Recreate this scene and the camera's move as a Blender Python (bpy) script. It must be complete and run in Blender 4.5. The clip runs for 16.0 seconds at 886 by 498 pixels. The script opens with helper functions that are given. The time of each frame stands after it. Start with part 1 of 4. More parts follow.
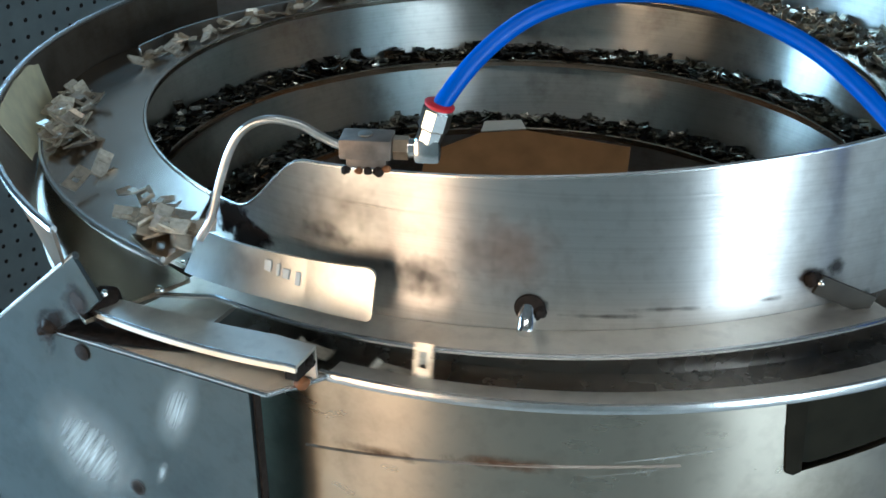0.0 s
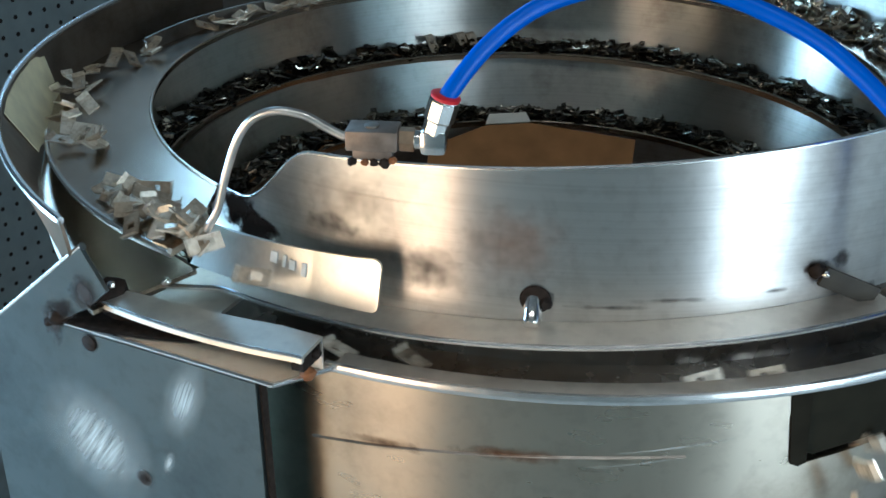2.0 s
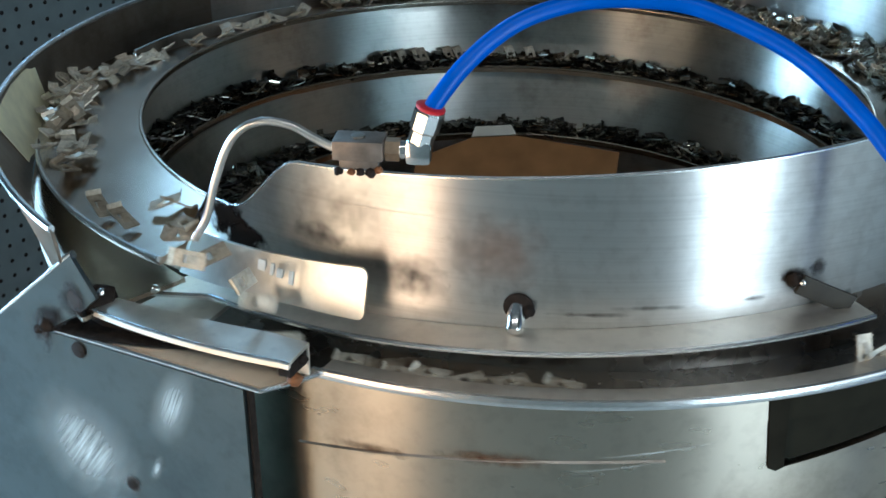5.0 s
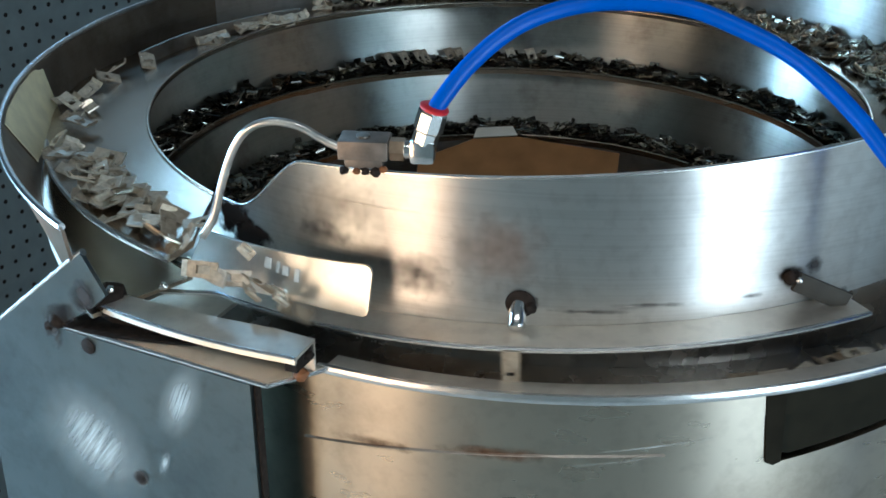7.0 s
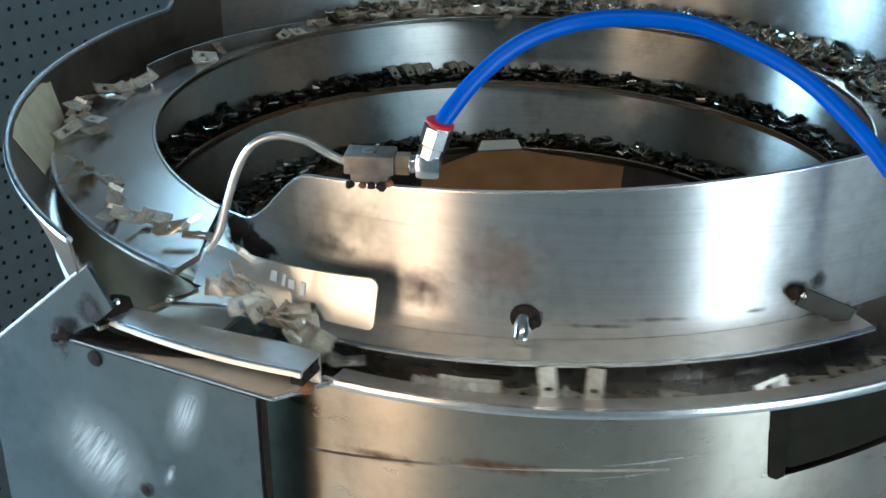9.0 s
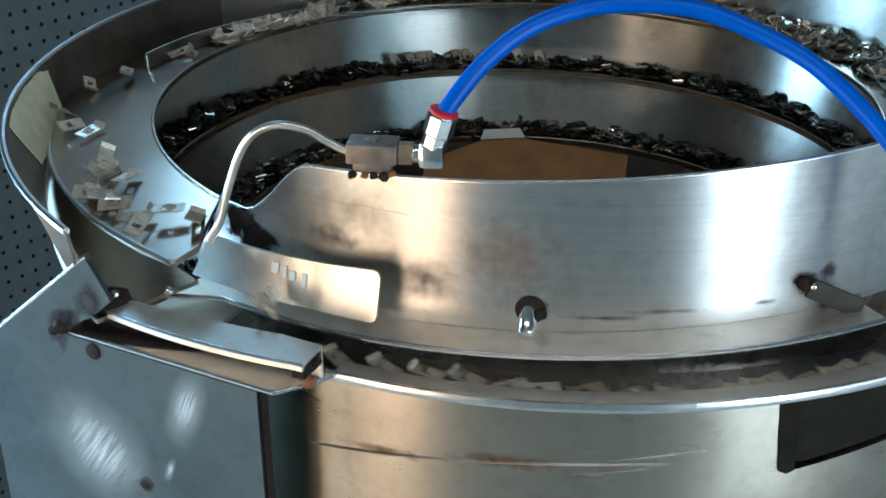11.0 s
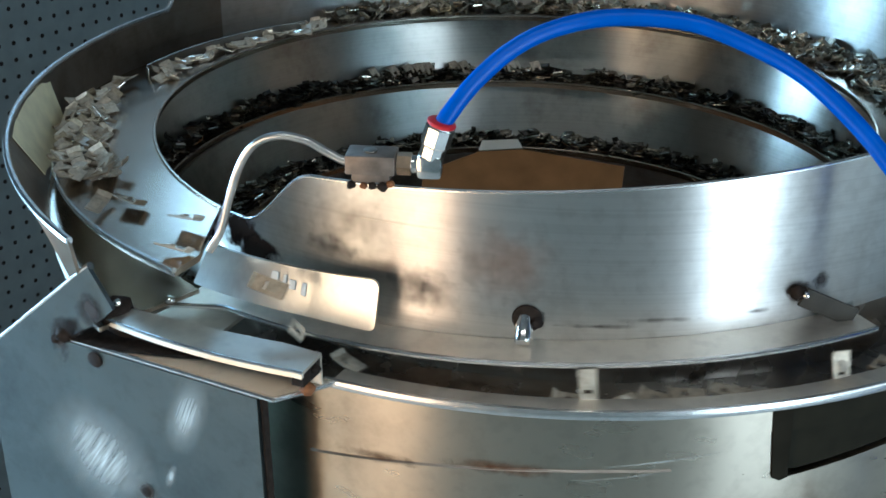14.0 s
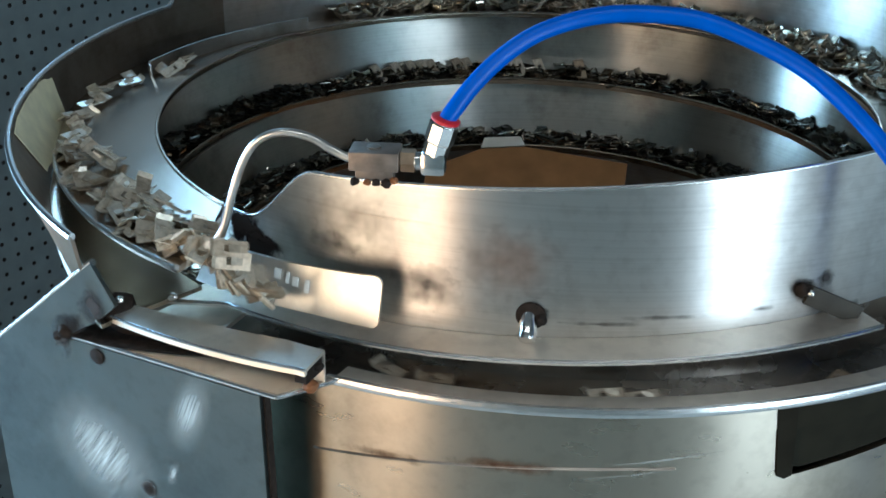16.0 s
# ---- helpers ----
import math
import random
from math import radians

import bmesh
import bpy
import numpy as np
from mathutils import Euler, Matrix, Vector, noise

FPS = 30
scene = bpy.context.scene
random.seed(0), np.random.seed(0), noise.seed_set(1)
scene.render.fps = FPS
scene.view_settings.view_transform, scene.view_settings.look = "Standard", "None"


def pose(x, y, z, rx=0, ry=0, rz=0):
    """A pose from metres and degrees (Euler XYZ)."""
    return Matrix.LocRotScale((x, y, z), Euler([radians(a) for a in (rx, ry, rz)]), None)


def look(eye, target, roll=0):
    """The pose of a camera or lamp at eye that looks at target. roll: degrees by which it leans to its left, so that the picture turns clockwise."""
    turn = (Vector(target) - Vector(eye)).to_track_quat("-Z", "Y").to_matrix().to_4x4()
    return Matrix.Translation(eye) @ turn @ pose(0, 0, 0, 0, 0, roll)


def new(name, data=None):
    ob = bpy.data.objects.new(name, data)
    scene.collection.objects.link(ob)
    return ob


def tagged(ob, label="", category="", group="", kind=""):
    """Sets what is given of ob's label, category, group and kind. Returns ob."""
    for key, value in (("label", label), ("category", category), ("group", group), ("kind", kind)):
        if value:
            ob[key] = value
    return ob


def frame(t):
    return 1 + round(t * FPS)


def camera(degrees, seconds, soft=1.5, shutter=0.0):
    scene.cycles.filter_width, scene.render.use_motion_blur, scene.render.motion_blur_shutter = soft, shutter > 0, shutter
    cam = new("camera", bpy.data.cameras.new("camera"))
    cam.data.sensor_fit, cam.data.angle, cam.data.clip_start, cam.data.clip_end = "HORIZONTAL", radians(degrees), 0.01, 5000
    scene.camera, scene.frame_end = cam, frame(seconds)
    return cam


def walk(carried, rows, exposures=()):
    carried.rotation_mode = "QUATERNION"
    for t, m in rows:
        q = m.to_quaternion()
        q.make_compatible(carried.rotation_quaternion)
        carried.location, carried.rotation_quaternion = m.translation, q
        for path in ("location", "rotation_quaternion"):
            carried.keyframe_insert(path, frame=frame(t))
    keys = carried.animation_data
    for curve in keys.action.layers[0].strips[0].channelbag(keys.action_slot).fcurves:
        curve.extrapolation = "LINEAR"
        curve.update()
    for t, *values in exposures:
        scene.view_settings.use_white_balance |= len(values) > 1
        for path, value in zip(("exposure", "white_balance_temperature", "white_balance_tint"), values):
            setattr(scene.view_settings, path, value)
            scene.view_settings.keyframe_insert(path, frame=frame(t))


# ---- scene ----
cam = camera(40.5, 16.0, soft=1.6, shutter=0.5)
PATH = [
    (0.0, 0.0004, -0.6460, 0.3121, 63.772, 0.146, 6.304),
    (0.5, 0.0003, -0.6465, 0.3123, 63.616, 0.258, 6.276),
    (1.0, -0.0006, -0.6495, 0.3137, 63.686, 0.135, 6.399),
    (1.5, -0.0009, -0.6491, 0.3129, 63.583, 0.220, 6.529),
    (2.0, -0.0004, -0.6477, 0.3118, 63.486, 0.179, 6.463),
    (2.5, -0.0011, -0.6473, 0.3118, 63.527, 0.111, 6.442),
    (3.0, 0.0005, -0.6502, 0.3146, 64.160, 0.223, 6.177),
    (3.5, 0.0016, -0.6529, 0.3151, 64.478, 0.019, 6.051),
    (4.0, 0.0015, -0.6548, 0.3131, 64.098, -0.145, 6.069),
    (6.5, 0.0022, -0.6608, 0.3149, 64.320, -0.106, 5.868),
    (7.0, 0.0016, -0.6650, 0.3158, 64.274, -0.176, 6.027),
    (7.5, 0.0009, -0.6662, 0.3169, 64.383, -0.254, 6.253),
    (8.0, 0.0004, -0.6628, 0.3151, 64.280, -0.216, 6.280),
    (8.5, 0.0011, -0.6644, 0.3172, 64.711, -0.115, 6.178),
    (9.0, 0.0009, -0.6665, 0.3178, 64.799, -0.271, 6.237),
    (11.5, -0.0018, -0.6554, 0.3137, 64.186, -0.157, 6.235),
    (12.0, -0.0022, -0.6531, 0.3126, 64.185, -0.197, 6.325),
    (12.5, -0.0021, -0.6547, 0.3137, 64.314, -0.166, 6.182),
    (13.0, -0.0014, -0.6579, 0.3149, 64.454, -0.289, 6.183),
    (13.5, -0.0012, -0.6608, 0.3164, 64.579, -0.150, 6.313),
    (14.0, 0.0000, -0.6650, 0.3175, 64.769, -0.224, 6.197),
    (14.5, -0.0002, -0.6693, 0.3174, 64.767, -0.258, 6.243),
    (15.0, -0.0001, -0.6697, 0.3168, 64.745, -0.214, 6.368),
    (15.5, -0.0004, -0.6653, 0.3160, 64.651, -0.215, 6.243),
    (16.0, -0.0015, -0.6637, 0.3165, 64.660, -0.302, 6.249),
]
walk(cam, [(t, pose(x, y, z, a, b, c)) for t, x, y, z, a, b, c in PATH], [(0.0, -0.01, 5700, 8), (16.0, -0.01, 5700, 8)])

# ---- world and light ----
world = bpy.data.worlds.new("world")
scene.world = world
world.use_nodes = True
wnt = world.node_tree
sky = wnt.nodes.new("ShaderNodeTexSky")
sky.sky_type, sky.sun_disc = "NISHITA", False
sky.sun_elevation, sky.sun_rotation = radians(35), radians(130)
wnt.links.new(sky.outputs[0], wnt.nodes["Background"].inputs[0])
wnt.nodes["Background"].inputs[1].default_value = 0.1


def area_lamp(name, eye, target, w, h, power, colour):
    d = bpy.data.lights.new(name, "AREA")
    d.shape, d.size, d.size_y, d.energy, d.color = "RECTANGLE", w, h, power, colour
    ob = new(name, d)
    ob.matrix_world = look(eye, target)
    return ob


# daylight in the tall openings, then warm stand-in lamps and an added overhead lamp
area_lamp("window_light", (1.96, -2.28, 0.16), (1.96, 0.0, 0.16), 1.02, 2.28, 56, (0.80, 0.95, 1.0))
area_lamp("window_light", (-2.98, 0.20, 0.08), (0.0, 0.20, 0.08), 0.8, 2.0, 165, (0.50, 0.80, 1.0))
area_lamp("window_light", (2.98, -1.38, 0.0), (0.0, -1.38, 0.0), 1.7, 1.6, 5, (0.36, 0.74, 1.0))
area_lamp("window_light", (-1.55, 2.98, 2.05), (-1.55, 0.0, 2.05), 0.65, 0.6, 13, (0.40, 0.72, 1.0))
# two added warm lamps for the unseen warm brightness mirrored in wall and drum
area_lamp("warm_fill", (-2.42, -2.28, -0.18), (-2.42, 0.0, -0.18), 0.92, 1.60, 25, (1.0, 0.72, 0.44))
area_lamp("warm_fill", (-1.40, -2.28, -0.18), (-1.40, 0.0, -0.18), 0.66, 1.60, 20, (1.0, 0.68, 0.42))
# added overhead lamp, unseen, to brighten the shelf, guide bar and other top faces
area_lamp("overhead_fill", (0.0, -1.55, 2.395), (0.0, -1.55, 0.0), 2.4, 0.10, 15, (1.0, 0.94, 0.84))


# ---- materials ----
def material(name):
    m = bpy.data.materials.new(name)
    m.use_nodes = True
    nt = m.node_tree
    return m, nt, nt.nodes["Principled BSDF"]


def node(nt, kind, **values):
    n = nt.nodes.new(kind)
    for k, v in values.items():
        n.inputs[k].default_value = v
    return n


def ramp(nt, fac, stops):
    r = nt.nodes.new("ShaderNodeValToRGB")
    while len(r.color_ramp.elements) < len(stops):
        r.color_ramp.elements.new(0.5)
    for e, (p, c) in zip(r.color_ramp.elements, stops):
        e.position = p
        e.color = (*c, 1) if len(c) == 3 else c
    nt.links.new(fac, r.inputs[0])
    return r


def steel(name, colour, dark, rough, stretch=(6, 6, 900), aniso=0.82, stain=0.5, bump=0.0006, brushed=0.2):
    """Brushed stainless sheet: fine grain along the rolling direction, cloudy stains, uneven gloss."""
    m, nt, b = material(name)
    tc = nt.nodes.new("ShaderNodeTexCoord")
    mp = node(nt, "ShaderNodeMapping", Scale=stretch)
    nt.links.new(tc.outputs["Object"], mp.inputs[0])
    grain = node(nt, "ShaderNodeTexNoise", Scale=1.0, Detail=4.0)
    nt.links.new(mp.outputs[0], grain.inputs[0])
    cloud = node(nt, "ShaderNodeTexNoise", Scale=14.0, Detail=6.0, Roughness=0.65)
    nt.links.new(tc.outputs["Object"], cloud.inputs[0])
    speck = node(nt, "ShaderNodeTexNoise", Scale=140.0, Detail=3.0)
    nt.links.new(tc.outputs["Object"], speck.inputs[0])
    col = ramp(nt, cloud.outputs["Fac"], [(0.30, dark), (0.30 + 0.35 * stain, colour)])
    mix = nt.nodes.new("ShaderNodeMixRGB")
    mix.blend_type = "MULTIPLY"
    mix.inputs[0].default_value = 0.22
    g2 = ramp(nt, speck.outputs["Fac"], [(0.30, (0.55, 0.52, 0.5)), (0.5, (1, 1, 1))])
    nt.links.new(col.outputs[0], mix.inputs[1])
    nt.links.new(g2.outputs[0], mix.inputs[2])
    brush = nt.nodes.new("ShaderNodeMixRGB")
    brush.blend_type = "MULTIPLY"
    brush.inputs[0].default_value = brushed
    nt.links.new(mix.outputs[0], brush.inputs[1])
    nt.links.new(ramp(nt, grain.outputs["Fac"], [(0.34, (0.62, 0.60, 0.58)), (0.56, (1, 1, 1))]).outputs[0], brush.inputs[2])
    nt.links.new(brush.outputs[0], b.inputs["Base Color"])
    b.inputs["Metallic"].default_value = 1.0
    add = nt.nodes.new("ShaderNodeMath")
    add.operation = "MULTIPLY_ADD"
    add.inputs[1].default_value = 0.12
    add.inputs[2].default_value = rough - 0.06
    nt.links.new(grain.outputs["Fac"], add.inputs[0])
    nt.links.new(add.outputs[0], b.inputs["Roughness"])
    if aniso:
        b.inputs["Anisotropic"].default_value = aniso
        tan = nt.nodes.new("ShaderNodeTangent")
        tan.direction_type, tan.axis = "RADIAL", "Z"
        b.inputs["Anisotropic Rotation"].default_value = 0.25
        nt.links.new(tan.outputs[0], b.inputs["Tangent"])
    bp = node(nt, "ShaderNodeBump", Strength=0.14, Distance=bump)
    nt.links.new(grain.outputs["Fac"], bp.inputs["Height"])
    nt.links.new(bp.outputs[0], b.inputs["Normal"])
    return m


def plain(name, colour, rough, metal=0.0, vary=0.25, scale=60.0, bump=0.0003):
    m, nt, b = material(name)
    tc = nt.nodes.new("ShaderNodeTexCoord")
    n = node(nt, "ShaderNodeTexNoise", Scale=scale, Detail=5.0)
    nt.links.new(tc.outputs["Object"], n.inputs[0])
    lo = tuple(c * (1 - vary) for c in colour)
    hi = tuple(min(1, c * (1 + vary)) for c in colour)
    nt.links.new(ramp(nt, n.outputs["Fac"], [(0.3, lo), (0.7, hi)]).outputs[0], b.inputs["Base Color"])
    b.inputs["Roughness"].default_value, b.inputs["Metallic"].default_value = rough, metal
    bp = node(nt, "ShaderNodeBump", Strength=0.4, Distance=bump)
    nt.links.new(n.outputs["Fac"], bp.inputs["Height"])
    nt.links.new(bp.outputs[0], b.inputs["Normal"])
    return m


def stain(name, colour, rough, soft=0.5, amount=0.9):
    """A stain that thins out to nothing at its uneven rim, for thin patches."""
    m, nt, b = material(name)
    b.inputs["Base Color"].default_value = (*colour, 1)
    b.inputs["Roughness"].default_value = rough
    tc = nt.nodes.new("ShaderNodeTexCoord")
    mp = node(nt, "ShaderNodeMapping", Location=(-1, -1, 0), Scale=(2, 2, 0))
    nt.links.new(tc.outputs["UV"], mp.inputs[0])
    ln = nt.nodes.new("ShaderNodeVectorMath")
    ln.operation = "LENGTH"
    nt.links.new(mp.outputs[0], ln.inputs[0])
    n = node(nt, "ShaderNodeTexNoise", Scale=170.0, Detail=5.0)
    nt.links.new(tc.outputs["Object"], n.inputs[0])
    add = nt.nodes.new("ShaderNodeMath")
    add.operation = "MULTIPLY_ADD"
    add.inputs[1].default_value = 0.9
    nt.links.new(n.outputs["Fac"], add.inputs[0])
    nt.links.new(ln.outputs["Value"], add.inputs[2])
    r = ramp(nt, add.outputs[0], [(1.35 - soft * 1.3 if soft < 1 else 0.1, (amount,) * 3), (1.25, (0, 0, 0))])
    r.color_ramp.elements[0].position = max(0.0, 0.95 - soft)
    r.color_ramp.elements[1].position = 1.0
    nt.links.new(r.outputs[0], b.inputs["Alpha"])
    return m


def highlight_spot():
    """Painted highlight: bright in the middle, breaking up into fine parallel scuff strokes towards its rim."""
    m, nt, b = material("scuffed_highlight")
    b.inputs["Base Color"].default_value = (0.76, 0.89, 0.94, 1)
    b.inputs["Roughness"].default_value = 0.35
    tc = nt.nodes.new("ShaderNodeTexCoord")
    mp = node(nt, "ShaderNodeMapping", Location=(-1, -1, 0), Scale=(2, 2, 0))
    nt.links.new(tc.outputs["UV"], mp.inputs[0])
    ln = nt.nodes.new("ShaderNodeVectorMath")
    ln.operation = "LENGTH"
    nt.links.new(mp.outputs[0], ln.inputs[0])
    st = node(nt, "ShaderNodeMapping", Scale=(38, 2.6, 1))
    nt.links.new(tc.outputs["UV"], st.inputs[0])
    n = node(nt, "ShaderNodeTexNoise", Scale=1.0, Detail=4.0)
    nt.links.new(st.outputs[0], n.inputs[0])
    rim = ramp(nt, ln.outputs["Value"], [(0.08, (1, 1, 1)), (0.55, (0.26, 0.26, 0.26)), (1.0, (0, 0, 0))])
    stroke = ramp(nt, n.outputs["Fac"], [(0.34, (0.32, 0.32, 0.32)), (0.66, (0.95, 0.95, 0.95))])
    mix = nt.nodes.new("ShaderNodeMath")
    mix.operation = "MULTIPLY"
    nt.links.new(rim.outputs[0], mix.inputs[0])
    nt.links.new(stroke.outputs[0], mix.inputs[1])
    nt.links.new(mix.outputs[0], b.inputs["Alpha"])
    return m


SCORCH = stain("scorch_stain", (0.020, 0.015, 0.013), 0.9, 0.18, 0.98)
SCORCH.node_tree.nodes["Principled BSDF"].inputs["Specular IOR Level"].default_value = 0.1
HALO = stain("burn_halo", (0.016, 0.012, 0.012), 0.5, 0.35, 1.0)
RUSTY = stain("rust_stain", (0.13, 0.055, 0.02), 0.7, 0.6, 0.85)
HIGHLIGHT = highlight_spot()
TINT = stain("heat_tint", (0.27, 0.155, 0.095), 0.4, 0.85, 0.62)
SMUDGE = stain("grey_smudge", (0.06, 0.05, 0.042), 0.5, 0.70, 0.82)
SCUFF = stain("pale_scuff", (0.78, 0.86, 0.90), 0.25, 0.7, 0.50)
WALL = steel("brushed_steel", (0.68, 0.66, 0.63), (0.50, 0.47, 0.44), 0.31)
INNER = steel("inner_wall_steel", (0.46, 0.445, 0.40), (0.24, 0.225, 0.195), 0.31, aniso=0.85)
SATIN = steel("satin_steel", (0.84, 0.785, 0.70), (0.70, 0.64, 0.56), 0.50, stretch=(60, 60, 60), aniso=0.0, bump=0.0002)
DRUM = steel("drum_steel", (0.54, 0.48, 0.39), (0.39, 0.33, 0.26), 0.29, stretch=(30, 30, 90), aniso=0.75, brushed=0.02, bump=0.00001)
TRACK = steel("track_steel", (0.48, 0.40, 0.32), (0.37, 0.295, 0.23), 0.23, stretch=(60, 60, 60), aniso=0.0, bump=0.0002)
PANEL = steel("panel_steel", (0.150, 0.190, 0.206), (0.105, 0.135, 0.148), 0.30, stretch=(40, 40, 40), aniso=0.0, bump=0.0002)
EDGE = plain("cut_steel_edge", (0.78, 0.78, 0.77), 0.25, 1.0, 0.1, 200)
DULL = steel("dull_steel", (0.40, 0.37, 0.33), (0.22, 0.20, 0.17), 0.45, stretch=(60, 60, 60), aniso=0.0, bump=0.0002)
BRIGHT = steel("polished_plate", (0.80, 0.78, 0.74), (0.62, 0.60, 0.56), 0.30, stretch=(50, 50, 50), aniso=0.0, bump=0.0001)
BLOCK = plain("oxidised_steel", (0.24, 0.20, 0.17), 0.45, 0.7, 0.3, 150)
NICKEL = plain("nickel_plate", (0.80, 0.79, 0.77), 0.16, 1.0, 0.08, 120)
TUBE = plain("steel_tube", (0.72, 0.71, 0.68), 0.28, 1.0, 0.12, 200)
BRASS = plain("brass", (0.55, 0.40, 0.28), 0.3, 1.0, 0.2, 200)
# burnt welds, and the black put where shade lies under the guide bar
BURN_SHADE = plain("burnt_weld", (0.020, 0.014, 0.011), 0.75, 0.0, 0.5, 300, 0.001)
BURN_SHADE.node_tree.nodes["Principled BSDF"].inputs["Specular IOR Level"].default_value = 0.2
RUST = plain("rust", (0.22, 0.085, 0.03), 0.75, 0.0, 0.5, 250, 0.001)
BLUE = plain("blue_hose", (0.002, 0.100, 0.56), 0.34, 0.0, 0.08, 90)
BLUE.node_tree.nodes["Principled BSDF"].inputs["Specular IOR Level"].default_value = 0.25
RED = plain("red_collar", (0.55, 0.02, 0.03), 0.4, 0.0, 0.1, 90)
TAPE = plain("masking_tape", (0.80, 0.74, 0.50), 0.7, 0.0, 0.14, 70, 0.0006)
CARD = plain("cardboard", (0.36, 0.17, 0.06), 0.8, 0.0, 0.18, 50)
PAPER = plain("paper", (0.75, 0.72, 0.64), 0.8, 0.0, 0.1, 50)
BLACK = plain("black_paint", (0.018, 0.018, 0.02), 0.5, 0.0, 0.3, 80)
EDGE_SHADE = plain("edge_shade", (0.016, 0.015, 0.011), 0.85, 0.0, 0.2, 90)
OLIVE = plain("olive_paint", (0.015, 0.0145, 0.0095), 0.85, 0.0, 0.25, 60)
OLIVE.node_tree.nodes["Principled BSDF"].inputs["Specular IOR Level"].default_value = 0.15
EDGE_SHADE.node_tree.nodes["Principled BSDF"].inputs["Specular IOR Level"].default_value = 0.08
STRAP = plain("strap_paint", (0.034, 0.031, 0.024), 0.7, 0.0, 0.3, 90)
PEG = plain("grey_board", (0.155, 0.215, 0.25), 0.6, 0.0, 0.12, 30)
HOLE = plain("board_hole", (0.01, 0.01, 0.012), 0.9, 0.0, 0.2, 40)
ROOM = plain("room_paint", (0.07, 0.075, 0.08), 0.85, 0.0, 0.12, 4)
DIM = plain("dim_paint", (0.09, 0.09, 0.085), 0.85, 0.0, 0.1, 4)
PALE = plain("pale_paint", (0.26, 0.25, 0.235), 0.8, 0.0, 0.1, 4)
WOOD = plain("tan_wood", (0.22, 0.21, 0.18), 0.6, 0.0, 0.3, 6)
FLOOR = plain("floor_concrete", (0.40, 0.42, 0.40), 0.7, 0.0, 0.25, 5)


def clip_metal(name, low, high, rough, metal=1.0, oil=0.7):
    """Stamped strip, each piece of its own shade, with oil in the hollows."""
    m, nt, b = material(name)
    info, geo = nt.nodes.new("ShaderNodeObjectInfo"), nt.nodes.new("ShaderNodeNewGeometry")
    tc = nt.nodes.new("ShaderNodeTexCoord")
    n = node(nt, "ShaderNodeTexNoise", Scale=420.0, Detail=3.0)
    nt.links.new(tc.outputs["Object"], n.inputs[0])
    add = nt.nodes.new("ShaderNodeMath")
    add.inputs[1].default_value = 0.0
    nt.links.new(info.outputs["Random"], add.inputs[0])
    nt.links.new(geo.outputs["Random Per Island"], add.inputs[1])
    fr = nt.nodes.new("ShaderNodeMath")
    fr.operation = "FRACT"
    nt.links.new(add.outputs[0], fr.inputs[0])
    mix = nt.nodes.new("ShaderNodeMixRGB")
    mix.blend_type = "MULTIPLY"
    mix.inputs[0].default_value = oil
    nt.links.new(ramp(nt, fr.outputs[0], [(0.0, low), (1.0, high)]).outputs[0], mix.inputs[1])
    nt.links.new(ramp(nt, n.outputs["Fac"], [(0.38, (0.35, 0.33, 0.3)), (0.6, (1, 1, 1))]).outputs[0], mix.inputs[2])
    nt.links.new(mix.outputs[0], b.inputs["Base Color"])
    b.inputs["Metallic"].default_value = metal
    nt.links.new(ramp(nt, fr.outputs[0], [(0.0, (rough + 0.1,) * 3), (1.0, (rough - 0.08,) * 3)]).outputs[0], b.inputs["Roughness"])
    return m


CLIP = clip_metal("stamped_clip", (0.38, 0.30, 0.21), (0.98, 0.91, 0.77), 0.30, 0.42, 0.42)
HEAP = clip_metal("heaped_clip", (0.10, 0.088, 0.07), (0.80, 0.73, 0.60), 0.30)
DARK_CLIP = clip_metal("dark_clip", (0.04, 0.04, 0.04), (0.62, 0.58, 0.50), 0.20)
FLARE = steel("flare_steel", (0.36, 0.30, 0.245), (0.22, 0.18, 0.145), 0.42)
CHANNEL = steel("channel_steel", (0.42, 0.385, 0.35), (0.24, 0.21, 0.185), 0.27, stretch=(60, 60, 60), aniso=0.0, bump=0.0002)
BRUSH = plain("white_marking", (0.86, 0.85, 0.80), 0.55, 0.0, 0.1, 200)


# ---- builders ----
def obj(name, bm, mat, parent=None, label="", smooth=False):
    bmesh.ops.recalc_face_normals(bm, faces=bm.faces)
    me = bpy.data.meshes.new(name)
    bm.to_mesh(me)
    bm.free()
    me.materials.append(mat)
    if smooth:
        me.shade_smooth()
        me.set_sharp_from_angle(angle=radians(40))
    ob = new(name, me)
    if parent:
        ob.parent = parent
    if label:
        ob["label"] = label
    return ob


def part(name, bm, mat, parent, label="", smooth=True):
    return obj(name, bm, mat, parent, label, smooth)


def thing(name, label, category, kind="", group="", at=(0, 0, 0)):
    ob = new(name)
    ob.location = at
    ob.empty_display_size = 0.02
    return tagged(ob, label, category, group, kind)


def cyl_pt(r, deg, z):
    a = radians(deg)
    return Vector((r * math.cos(a), r * math.sin(a), z))


def sweep(a0, a1, n, section, bm=None):
    """A closed section [(r, z), ...] swept about the z axis from a0 to a1 degrees, with capped ends."""
    bm = bm or bmesh.new()
    rings = []
    for i in range(n + 1):
        a = a0 + (a1 - a0) * i / n
        rings.append([bm.verts.new(cyl_pt(r, a, z)) for r, z in section(a)])
    m = len(rings[0])
    for p, q in zip(rings, rings[1:]):
        for j in range(m):
            k = (j + 1) % m
            bm.faces.new((p[j], p[k], q[k], q[j]))
    bm.faces.new(rings[0])
    bm.faces.new(rings[-1][::-1])
    return bm


